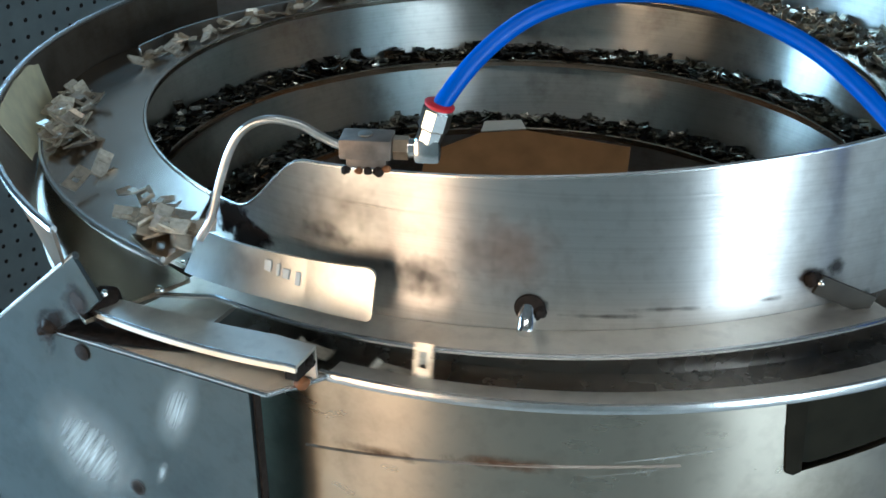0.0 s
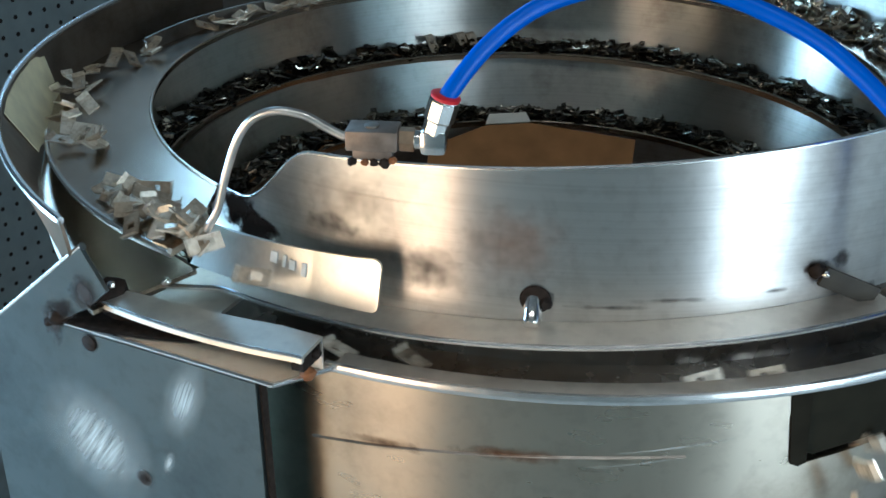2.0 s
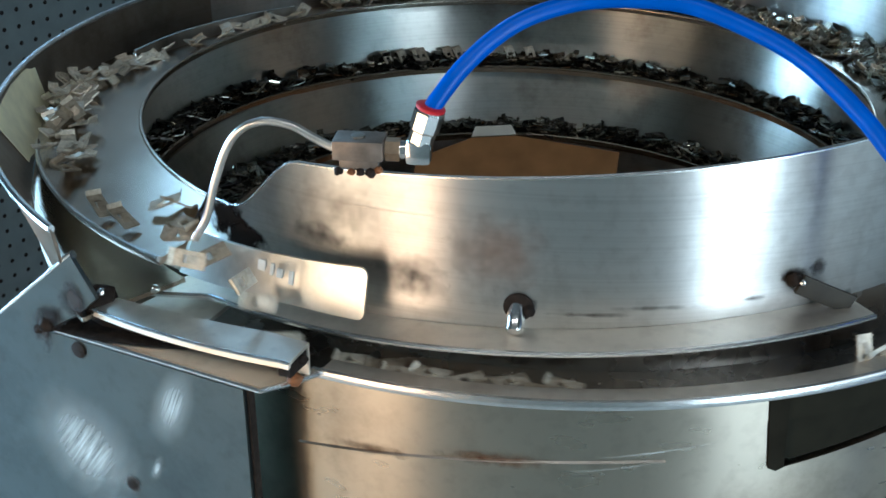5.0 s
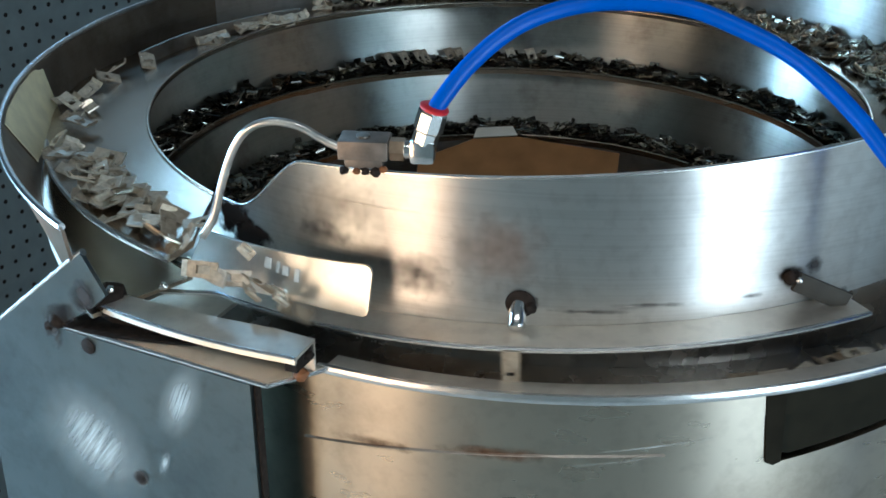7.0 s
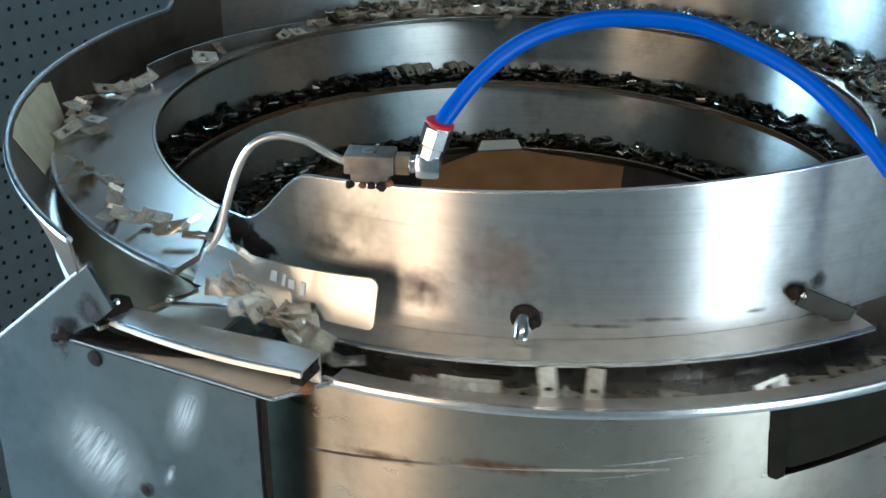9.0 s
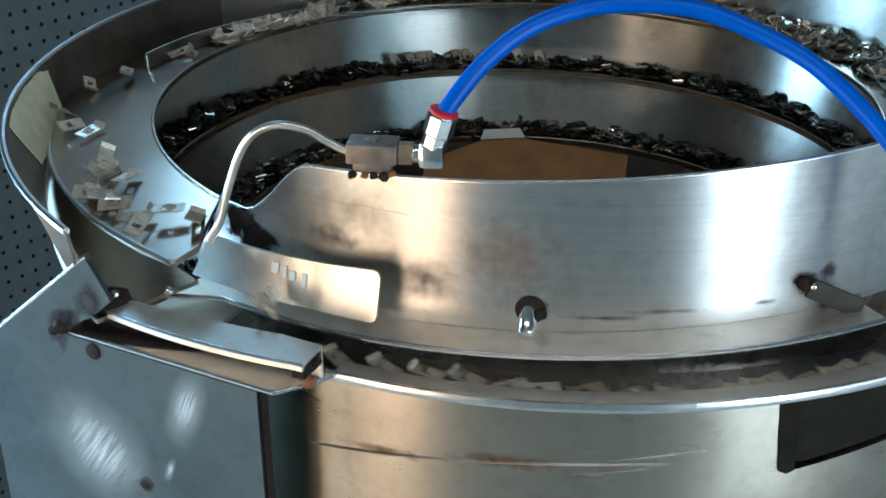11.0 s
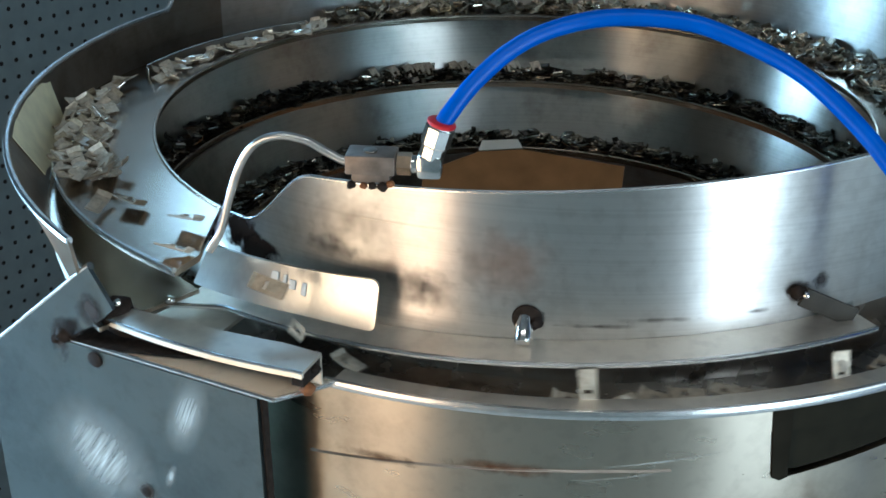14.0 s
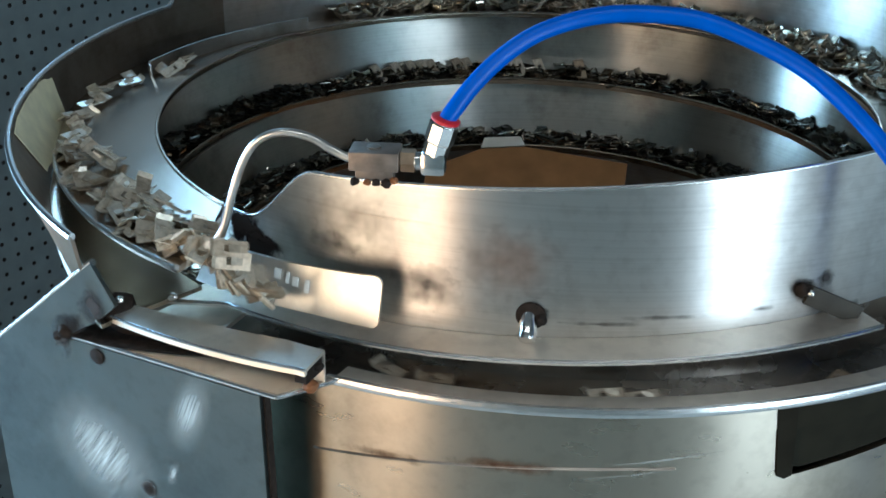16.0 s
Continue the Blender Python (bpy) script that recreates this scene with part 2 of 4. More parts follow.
def box(cx, cy, cz, sx, sy, sz, bevel=0.0, m=None, bm=None):
    b = bmesh.new()
    bmesh.ops.create_cube(b, size=1)
    bmesh.ops.scale(b, vec=(sx, sy, sz), verts=b.verts)
    if bevel:
        bmesh.ops.bevel(b, geom=b.edges[:], offset=bevel, segments=2, affect="EDGES", profile=0.6)
    bmesh.ops.translate(b, vec=(cx, cy, cz), verts=b.verts)
    if m is not None:
        b.transform(m)
    if bm is None:
        return b
    me = bpy.data.meshes.new("tmp")
    b.to_mesh(me)
    b.free()
    bm.from_mesh(me)
    bpy.data.meshes.remove(me)
    return bm


def lathe(profile, n=24, m=None):
    """Solid of revolution about z through [(r, z), ...]."""
    bm = bmesh.new()
    rings = [[bm.verts.new((r * math.cos(2 * math.pi * i / n), r * math.sin(2 * math.pi * i / n), z)) for i in range(n)] for r, z in profile]
    for p, q in zip(rings, rings[1:]):
        for i in range(n):
            k = (i + 1) % n
            bm.faces.new((p[i], p[k], q[k], q[i]))
    bm.faces.new(rings[0])
    bm.faces.new(rings[-1])
    if m is not None:
        bm.transform(m)
    return bm


def smooth_path(pts, n=10):
    """Points along a Catmull-Rom curve."""
    p = [Vector(q) for q in pts]
    p = [2 * p[0] - p[1]] + p + [2 * p[-1] - p[-2]]
    out = []
    for i in range(1, len(p) - 2):
        for j in range(n):
            t = j / n
            a, b, c, d = p[i - 1:i + 3]
            out.append(0.5 * (2 * b + (c - a) * t + (2 * a - 5 * b + 4 * c - d) * t * t + (3 * b - a - 3 * c + d) * t ** 3))
    return out + [p[-2]]


def pipe(pts, r, n=16):
    bm = bmesh.new()
    rings, up = [], Vector((0.1, 0.3, 1))
    for i, q in enumerate(pts):
        d = (pts[min(i + 1, len(pts) - 1)] - pts[max(i - 1, 0)]).normalized()
        u = (up - d * up.dot(d)).normalized()
        up = u
        w = d.cross(u)
        rings.append([bm.verts.new(q + r * (math.cos(2 * math.pi * k / n) * u + math.sin(2 * math.pi * k / n) * w)) for k in range(n)])
    for p, q in zip(rings, rings[1:]):
        for i in range(n):
            k = (i + 1) % n
            bm.faces.new((p[i], p[k], q[k], q[i]))
    bm.faces.new(rings[0])
    bm.faces.new(rings[-1])
    return bm


def slab(poly, thick):
    """A flat sheet: polygon of 3D points, given thickness along its normal, to the back."""
    bm = bmesh.new()
    p = [Vector(q) for q in poly]
    n = sum(((p[i] - p[0]).cross(p[i + 1] - p[0]) for i in range(1, len(p) - 1)), Vector()).normalized()
    top = [bm.verts.new(q) for q in p]
    low = [bm.verts.new(q - n * thick) for q in p]
    bm.faces.new(top)
    bm.faces.new(low[::-1])
    for i in range(len(p)):
        k = (i + 1) % len(p)
        bm.faces.new((top[i], top[k], low[k], low[i]))
    return bm


def axis_pose(a, b):
    """The pose at a whose z axis points to b."""
    a, b = Vector(a), Vector(b)
    return Matrix.Translation(a) @ (b - a).to_track_quat("Z", "Y").to_matrix().to_4x4()


def blob(at, r, seed, squash=1.0, bm=None):
    b = bmesh.new()
    bmesh.ops.create_icosphere(b, subdivisions=2, radius=r)
    for v in b.verts:
        v.co *= 1 + 0.35 * noise.noise(v.co / r * 1.3 + Vector((seed, 0, 0)))
        v.co.z *= squash
    bmesh.ops.translate(b, vec=at, verts=b.verts)
    return b


def lerp(a, b, t):
    return a + (b - a) * max(0.0, min(1.0, t))


def ease(t):
    t = max(0.0, min(1.0, t))
    return t * t * (3 - 2 * t)


# ---- the bowl's spiral lines, by angle in degrees (right 0, back 90, left 180, front -90 or 270) ----
def e1(a):
    u = (a - 90) / 360
    return 0.200 + 0.1014 * u, 0.0977 + 0.0193 * u


def e2(a):
    u = (a - 90) / 360
    return lerp(0.205 + 0.105 * u, 0.2140, (a - 198) / 25), 0.0466 + 0.024 * u


def e3(a):
    u = (a - 90) / 360
    return min(0.182 + 0.060 * u, 0.2000), 0.0022 + 0.046 * u


def outer_r(a):
    """Outer wall of the top track."""
    if a < 0:
        return 0.240
    if a < 110:
        return lerp(0.240, 0.263, a / 110)
    if a < 180:
        return lerp(0.263, 0.2910, (a - 110) / 70)
    return lerp(0.2910, 0.324, (a - 180) / 75)


def outer_top(a):
    if a < 20:
        return 0.142 + 0.100 * (a + 90) / 360
    if a < 158:
        return lerp(0.1725, 0.1300, (a - 45) / 30)
    return lerp(0.1300, 0.1205, ((a - 158) / 1.6)) - 0.030 * (a - 158) / 360


def track_z(r, a):
    """Height of the banked top track."""
    (r0, z0), (r1, z1) = e1(a), track_out(a)
    return z0 + (z1 - z0) * (r - r0) / (r1 - r0)


def track_out(a):
    """Outer edge of the top track: against the wall, then free at the front."""
    r = outer_r(a) - 0.0005
    if a > 170:
        r = lerp(r, 0.2840, (a - 170) / 25)
    z = lerp(0.083, 0.0915, (a - 40) / 140) + lerp(0, 0.009, (a - 180) / 70)
    return r, z


def wall_foot(a):
    """Lower edge of the flared outer wall."""
    r, z = track_out(a)
    if a < 140:
        return outer_r(a), z - 0.03
    if a < 172:
        return lerp(outer_r(a), r + 0.0005, (a - 140) / 30), z - 0.004
    return lerp(r + 0.0005, outer_r(a) - 0.003, (a - 201) / 32), lerp(z - 0.004, 0.084, (a - 201) / 34)


def wall_top(a):
    """Top of the front wall, with the cut-down at its end."""
    z = 0.142 + 0.104 * (a + 90) / 360
    return lerp(0.1050, z, ease((a + 126.0) / 10.6) ** 1.25)


def lip_z(a):
    return 0.0672 + 0.02 * (a + 90) / 360


def shelf_z(a):
    return 0.0780 + 0.067 * (a + 90) / 360


def skirt_r(a):
    """Outside of the drum."""
    return 0.2750


# ---- the room ----
def wall_with_opening(name, label, mat, axis, at, lo, hi, openings, t=0.15):
    """A wall in the plane axis = at, from lo to hi along the other axis, z from -1.0 to 2.5, with openings (a, b, z0, z1)."""
    bm = bmesh.new()

    def put(a, b, z0, z1):
        if b - a > 1e-4 and z1 - z0 > 1e-4:
            if axis == "y":
                box((a + b) / 2, at, (z0 + z1) / 2, b - a, t, z1 - z0, bm=bm)
            else:
                box(at, (a + b) / 2, (z0 + z1) / 2, t, b - a, z1 - z0, bm=bm)
    x = lo
    for a, b, z0, z1 in sorted(openings):
        put(x, a, -1.0, 2.5)
        put(a, b, -1.0, z0)
        put(a, b, z1, 2.5)
        x = b
    put(x, hi, -1.0, 2.5)
    return tagged(obj(name, bm, mat), label, "wall", kind="structure")


def room():
    tagged(obj("floor", box(0, 0.35, -1.1, 6.3, 5.6, 0.2), FLOOR), "grey concrete workshop floor", "floor", kind="structure")
    tagged(obj("ceiling", box(0, 0.35, 2.6, 6.3, 5.6, 0.2), DIM), "plain dim painted workshop ceiling", "ceiling", kind="structure")
    # the two openings at the left hold the added warm lamps
    wall_with_opening("wall_south", "plain dark unseen wall with gaps for added warm lamps and a window", WOOD, "y", -2.375, -3.0, 3.0, [(1.45, 2.47, -0.98, 1.30), (-2.88, -1.96, -0.98, 0.62), (-1.73, -1.07, -0.98, 0.62)])
    wall_with_opening("wall_north", "plain pale workshop wall with a high window", PALE, "y", 3.075, -3.0, 3.0, [(-1.875, -1.225, 1.75, 2.35)])
    wall_with_opening("wall_west", "plain dark workshop wall with a tall window", ROOM, "x", -3.075, -2.45, 3.15, [(-0.2, 0.6, -0.92, 1.08)])
    wall_with_opening("wall_east", "plain dark workshop wall with a window", ROOM, "x", 3.075, -2.45, 3.15, [(-2.23, -0.53, -0.8, 0.8)])


def pegboard():
    """Grey perforated board behind the bowl, its holes as dark discs just proud of the face."""
    th = thing("pegboard", "grey perforated board with rows of dark holes behind the bowl", "pegboard", at=(-0.764, 1.075, -0.19))
    th.rotation_euler = (0, 0, radians(60.4))
    part("board", box(-0.1, 0.011, -0.31, 2.0, 0.02, 0.98, 0.002), PEG, th, smooth=False)
    verts, faces = [], []
    for i in range(-42, 35):
        for j in range(-30, 7):
            k = len(verts)
            for q in range(8):
                a = math.pi * q / 4
                verts.append((i * 0.0254 + 0.0036 * math.cos(a), -0.0008, j * 0.0254 + 0.0036 * math.sin(a)))
            faces.append(tuple(range(k, k + 8)))
    me = bpy.data.meshes.new("hole")
    me.from_pydata(verts, [], faces)
    me.materials.append(HOLE)
    ob = new("hole", me)
    ob.parent = th
    tagged(ob, kind="stuff")


def base_unit():
    th = thing("drive_base", "black painted steel drive base under the bowl", "machine base", at=(0, -0.12, -0.99))
    part("base_body", box(0, 0, 0.37, 0.76, 0.5, 0.74, 0.008), BLACK, th)
    part("mounting_plate", box(0, 0, 0.752, 0.70, 0.46, 0.02, 0.003), DULL, th)


# ---- the bowl feeder ----
def feeder():
    th = thing("bowl_feeder", "large brushed stainless steel vibratory bowl feeder with spiral tracks", "bowl feeder")
    part("bowl_wall", sweep(-130.5, 20, 180, lambda a: [(0.2385, shelf_z(a) - 0.001), (0.2400, shelf_z(a) - 0.001), (0.2400, wall_top(a)), (0.2385, wall_top(a))]), WALL, th,
         "brushed steel wall with a heat-tinted sheen")
    # the wall under the shelf takes a darker steel to paint the shelf's shade
    part("lower_wall", sweep(-130.5, 20, 160, lambda a: [(0.2385, 0.05), (0.2400, 0.05), (0.2400, shelf_z(a) - 0.0011), (0.2385, shelf_z(a) - 0.0011)]), CHANNEL, th, "wall behind the channel, darkened for the shelf's shade")
    part("wall_rim", pipe([cyl_pt(0.23925, a, wall_top(a)) for a in np.linspace(-130.5, 20, 160)], 0.0009, 8), EDGE, th, "bright cut steel edge")

    def flare(a):
        (r, z), t = wall_foot(a), outer_top(a)
        return [(r, z), (r + 0.0015, z), (outer_r(a) + 0.0015, t), (outer_r(a), t)]
    part("outer_wall", sweep(-20, 150, 200, flare), WALL, th)
    part("outer_wall", sweep(150, 231.5, 120, flare), FLARE, th, "brown-grey flared steel wall, darker than the rest")
    part("outer_rim", pipe([cyl_pt(outer_r(a) + 0.0008, a, outer_top(a)) for a in np.linspace(150, 231.5, 150)], 0.0017, 8), EDGE, th, "bright rolled steel rim")
    part("top_track", sweep(-60, 236.5, 260, lambda a: [track_in(a), track_out(a), (track_out(a)[0], track_out(a)[1] - 0.003), (track_in(a)[0], track_in(a)[1] - 0.003)]), TRACK, th, "bright worn steel track")
    part("track_lip", pipe([cyl_pt(track_out(a)[0], a, track_out(a)[1]) for a in np.linspace(201, 236.5, 60)], 0.0013, 8), EDGE, th, "bright cut steel edge")
    part("track_edge", pipe([cyl_pt(e1(a)[0], a, e1(a)[1]) for a in np.linspace(-60, 231, 240)], 0.0010, 8), TRACK, th)
    part("gutter", sweep(200, 233.5, 60, lambda a: [(0.262, gutter_z(a)), (wall_foot(a)[0] + 0.001, gutter_z(a) + 0.001), (wall_foot(a)[0] + 0.001, gutter_z(a) - 0.001), (0.262, gutter_z(a) - 0.002)]), TRACK, th, "dull steel chute under the track")

    def inner_wall(f, g):
        """A wall between two tiers, flared outwards to its top."""
        def section(a):
            low, top = g(a)[0] + 0.0185, g(a)[0] + 0.0300
            z = f(a)[1] - 0.0032
            if f is e1:
                z = min(z, track_z(top + 0.0015, a) - 0.0032)
            return [(top, z), (low, g(a)[1] - 0.002), (low + 0.0015, g(a)[1] - 0.002), (top + 0.0015, z)]
        return section

    def ledge(f):
        return lambda a: [f(a), (f(a)[0] + 0.0235, f(a)[1] - 0.001), (f(a)[0] + 0.0235, f(a)[1] - 0.004), (f(a)[0], f(a)[1] - 0.004)]
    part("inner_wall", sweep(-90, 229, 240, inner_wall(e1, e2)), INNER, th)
    part("middle_track", sweep(-90, 229, 240, ledge(e2)), TRACK, th)
    part("track_edge", pipe([cyl_pt(e2(a)[0], a, e2(a)[1]) for a in np.linspace(-90, 229, 240)], 0.0010, 8), TRACK, th)
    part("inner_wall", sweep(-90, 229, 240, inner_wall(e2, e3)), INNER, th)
    part("bottom_track", sweep(-90, 229, 240, ledge(e3)), TRACK, th)
    part("track_edge", pipe([cyl_pt(e3(a)[0], a, e3(a)[1]) for a in np.linspace(-90, 229, 240)], 0.0010, 8), TRACK, th)
    part("inner_wall", sweep(-90, 229, 240, lambda a: [e3(a), (e3(a)[0] + 0.008, -0.06), (e3(a)[0] + 0.0095, -0.06), (e3(a)[0] + 0.0015, e3(a)[1])]), WALL, th)
    part("bowl_bottom", lathe([(0.001, -0.045), (0.10, -0.05), (0.23, -0.062), (0.23, -0.066), (0.001, -0.066)], 96), SATIN, th)
    # fence standing on the track, ending in a folded tab
    part("fence", sweep(143, 175, 40, lambda a: [(fence_r(a), track_z(fence_r(a), a) - 0.001), (fence_r(a) + 0.0012, track_z(fence_r(a), a) - 0.001), (fence_r(a) + 0.0012, 0.1060), (fence_r(a), 0.1060)]), DULL, th, "thin upright steel fence strip")
    part("fence_tab", box(0, 0, 0, 0.0016, 0.0042, 0.0120, 0.0004, Matrix.Translation(cyl_pt(0.2560, 175.2, 0.0985)) @ pose(0, 0, 0, 0, 0, 40)), EDGE, th)
    # outer return track, its lip, the shelf above it and the drum below
    part("outer_track", sweep(-127, 40, 170, lambda a: [(0.2402, 0.0590), (0.2645 if a > -108.6 else 0.2742, 0.0575), (0.2645 if a > -108.6 else 0.2742, 0.0550), (0.2402, 0.0565)]), CHANNEL, th, "dark worn steel channel under the ledge")
    part("flange", sweep(-108.6, 40, 160, lambda a: [(0.2632, lip_z(a) - 0.0022), (0.2640, lip_z(a) - 0.0014), (0.2737, lip_z(a) - 0.0008), (0.2737, lip_z(a) - 0.0030), (0.2652, lip_z(a) - 0.0036), (0.2652, 0.0550), (0.2632, 0.0550)]), SATIN, th, "pale satin steel flange")
    part("outer_lip", sweep(-109.3, 40, 160, lambda a: [(0.2735, lip_z(a) - 0.0036), (0.2758, lip_z(a) - 0.0036), (0.2763, lip_z(a) - 0.0012), (0.2757, lip_z(a)), (0.2740, lip_z(a)), (0.2735, lip_z(a) - 0.0012)]), EDGE, th, "bright rolled steel lip")
    part("lip_band", sweep(-124, -71.2, 90, lambda a: [(0.2743, 0.0550), (0.2752, 0.0550), (0.2752, band_top(a)), (0.2743, band_top(a))]), DRUM, th)
    part("lip_band", sweep(-30, 40, 60, lambda a: [(0.2743, 0.0550), (0.2752, 0.0550), (0.2752, band_top(a)), (0.2743, band_top(a))]), DRUM, th)
    part("shelf", sweep(-129, -60, 90, lambda a: [(0.2402, shelf_z(a)), (shelf_r(a), shelf_z(a)), (shelf_r(a), shelf_z(a) - 0.002), (0.2402, shelf_z(a) - 0.002)]), SATIN, th, "narrow curved steel ledge")
    part("shelf_edge", pipe([cyl_pt(shelf_r(a), a, shelf_z(a) - 0.001) for a in np.linspace(-129, -60, 80)], 0.0012, 8), EDGE, th)
    part("drum", sweep(-30, 288.8, 240, lambda a: [(0.2730, -0.228), (0.2748, -0.228), (0.2748, 0.0563), (0.2730, 0.0563)]), DRUM, th, "stained steel drum with a rusty weld line")
    part("drum_front", sweep(-71.2, -30, 60, lambda a: [(0.2730, -0.228), (0.2748, -0.228), (0.2748, br_low(a)), (0.2730, br_low(a))]), DRUM, th, "steel drum below a dark exit opening")
    weld = part("weld_line", sweep(-111, -80, 90, lambda a: [(skirt_r(a) - 0.0002, weld_z(a) - 0.0007), (skirt_r(a) + 0.0007, weld_z(a)), (skirt_r(a) - 0.0002, weld_z(a) + 0.0007)]), DULL, th, "thin brown weld line")
    part("rust_stain", patch(skirt_r, -93.5, 0.0385, 17, 0.0120), RUSTY, weld, "brown rust round the weld")
    part("rust_stain", patch(skirt_r, -104.0, 0.0345, 13, 0.0100), RUSTY, weld)
    part("scuff", scratch(-91, -72, 0.0400, 0.0505, 0.0016), SCUFF, th)
    part("scuff", scratch(-92, -75, 0.0335, 0.0440, 0.0013), SCUFF, th)
    part("scuff", scratch(-84, -80, 0.0300, 0.0530, 0.0010), SCUFF, th)
    for a, z, w in ((-80.0, 0.0880, 15), (-70.5, 0.0890, 5), (-86.0, 0.0850, 13)):
        part("seam_stain", patch(0.24035, a, z, w, 0.0042), SMUDGE, th, "dark line of soot along the ledge")
    # discharge panel with its ledge
    panel = part("side_panel", slab([(-0.2462, -0.2228, 0.0517), (-0.2530, -0.2202, 0.0517), (-0.2530, -0.2202, -0.225), (-0.1126, -0.2742, -0.225), (-0.1140, -0.2737, 0.0640),
                                     (-0.2073, -0.2377, 0.0640), (-0.1860, -0.2459, 0.0790), (-0.1786, -0.2488, 0.0864), (-0.1887, -0.2449, 0.1032)], -0.002), PANEL, th,
                 "flat blue-grey steel side panel with scuffs", smooth=False)
    part("panel_edge", pipe([Vector((-0.2462, -0.2228, 0.0517)), Vector((-0.217, -0.234, 0.0779)), Vector((-0.1887, -0.2449, 0.1032))], 0.0017, 8), EDGE, panel)
    part("panel_edge", pipe([Vector((-0.2462, -0.2228, 0.0517)), Vector((-0.2530, -0.2202, 0.045)), Vector((-0.2530, -0.2202, -0.22))], 0.0013, 8), EDGE, panel)
    part("corner_weld", slab([(-0.1126, -0.2742, -0.225), (-0.1113, -0.2708, -0.225), (-0.1127, -0.2703, 0.0635), (-0.1140, -0.2737, 0.0635)], -0.0012), BURN_SHADE, panel, "dark rusty corner seam", smooth=False)
    for x, y, z in ((-0.1909, -0.2441, 0.0596), (-0.1720, -0.2514, -0.0010)):
        n = Vector((-0.0385, -0.1, 0)).normalized()
        part("plug_weld", lathe([(0.0036, 0), (0.0036, 0.0004), (0.002, 0.0007)], 20, axis_pose(Vector((x, y, z)) + 0.0022 * n, Vector((x, y, z)) + n)), BURN_SHADE, panel, "dark round weld spot")
        part("burn_halo", flat_patch(x, z, 0.017, 0.017, 0), HALO, panel)
    # pale patches paint a highlight on the panel, broken up by scuff strokes
    for x, z, w, h, k in ((-0.194, 0.0100, 0.066, 0.060, 36), (-0.147, 0.046, 0.020, 0.046, 24), (-0.158, 0.012, 0.005, 0.016, 24)):
        part("scuffed_highlight", flat_patch(x, z, w, h, k, 0.0003), HIGHLIGHT, panel, "pale highlight painted on the panel with fine scuff strokes")
    for x, z, w, h, k in ((-0.2080, 0.0650, 0.020, 0.036, 0), (-0.2030, 0.0705, 0.034, 0.024, -35), (-0.1900, 0.0830, 0.028, 0.032, 0)):
        part("burn_halo", flat_patch(x, z, w, h, k), HALO, panel, "black burn round the weld")
    led = part("ledge", slab([(-0.1073, -0.2772, 0.0660), (-0.0876, -0.2630, 0.0660)] + [tuple(cyl_pt(0.2765, a, 0.0660)) for a in (-110, -113, -116, -119, -121.5)]
               + [tuple(cyl_pt(0.2420, -123.5, 0.0660)), (-0.1543, -0.1838, 0.0660), (-0.1830, -0.2280, 0.0660), (-0.2073, -0.2387, 0.0660)], 0.002), SATIN, th,
               "flat steel ledge with a clipped corner", smooth=False)
    part("ledge_edge", pipe([Vector((-0.2073, -0.2387, 0.0652)), Vector((-0.157, -0.258, 0.0652)), Vector((-0.1073, -0.2772, 0.0652))], 0.0012, 8), EDGE, led)
    part("ledge_edge", pipe([Vector((-0.1073, -0.2772, 0.0652)), Vector((-0.097, -0.270, 0.0652)), Vector((-0.0876, -0.2630, 0.0652))], 0.0012, 8), EDGE, led)
    # curved channel bar welded on the ledge
    bar = part("guide_bar", sweep(-127.5, -108.8, 50, lambda a: [(bar_in(a), 0.0805), (bar_out(a), 0.0795), (bar_out(a) + 0.0006, 0.0768), (bar_out(a) - 0.0012, 0.0768), (bar_out(a) - 0.0012, 0.0782), (bar_in(a) + 0.0012, 0.0790), (bar_in(a) + 0.0012, 0.0664), (bar_in(a), 0.0664)]), SATIN, th,
               "curved folded steel guide bar")
    part("bar_edge", pipe([cyl_pt(bar_out(a), a, 0.0793) for a in np.linspace(-127.5, -108.8, 50)], 0.0008, 8), EDGE, bar)
    # black block paints the shade inside the open bar end
    part("end_stop", sweep(-109.9, -108.9, 4, lambda a: [(bar_in(a) + 0.0015, 0.0720), (bar_out(a) - 0.0015, 0.0720), (bar_out(a) - 0.0015, 0.0782), (bar_in(a) + 0.0015, 0.0782)]), BURN_SHADE, bar, "black fill for the shade in the hollow bar end")
    part("weld_bead", blob(cyl_pt(0.2900, -109.0, 0.0695), 0.0030, 4, 0.9), RUST, bar, "rusty weld bead")
    part("weld_bead", blob(cyl_pt(0.2855, -108.8, 0.0760), 0.0022, 5, 0.8), BURN_SHADE, bar)
    for a, r, z, s, k in ((-127.6, 0.3010, 0.0800, 0.0072, 1), (-127.0, 0.3050, 0.0770, 0.0040, 2), (-131.0, 0.3140, 0.0672, 0.0056, 3), (-131.6, 0.3180, 0.0640, 0.0026, 6)):
        part("burnt_weld", blob(cyl_pt(r, a, z), s, k, 0.8), BURN_SHADE, led, "black burnt weld")
    # black band paints the bar's shade on the ledge, with the burn at left
    part("burnt_weld", sweep(-130.2, -119, 40, lambda a: [(bar_in(a) + 0.0025, 0.0663), (bar_out(a) + lerp(0.0100, -0.0130, (a + 130.2) / 11), 0.0663), (bar_out(a) + lerp(0.0090, -0.0134, (a + 130.2) / 11), 0.0668), (bar_in(a) + 0.0025, 0.0668)]),
         BURN_SHADE, led, "black band for the bar's shade and the burn at its left")
    part("bolt_head", blob(cyl_pt(0.3020, -126.8, 0.0850), 0.0018, 8, 0.8), NICKEL, led)
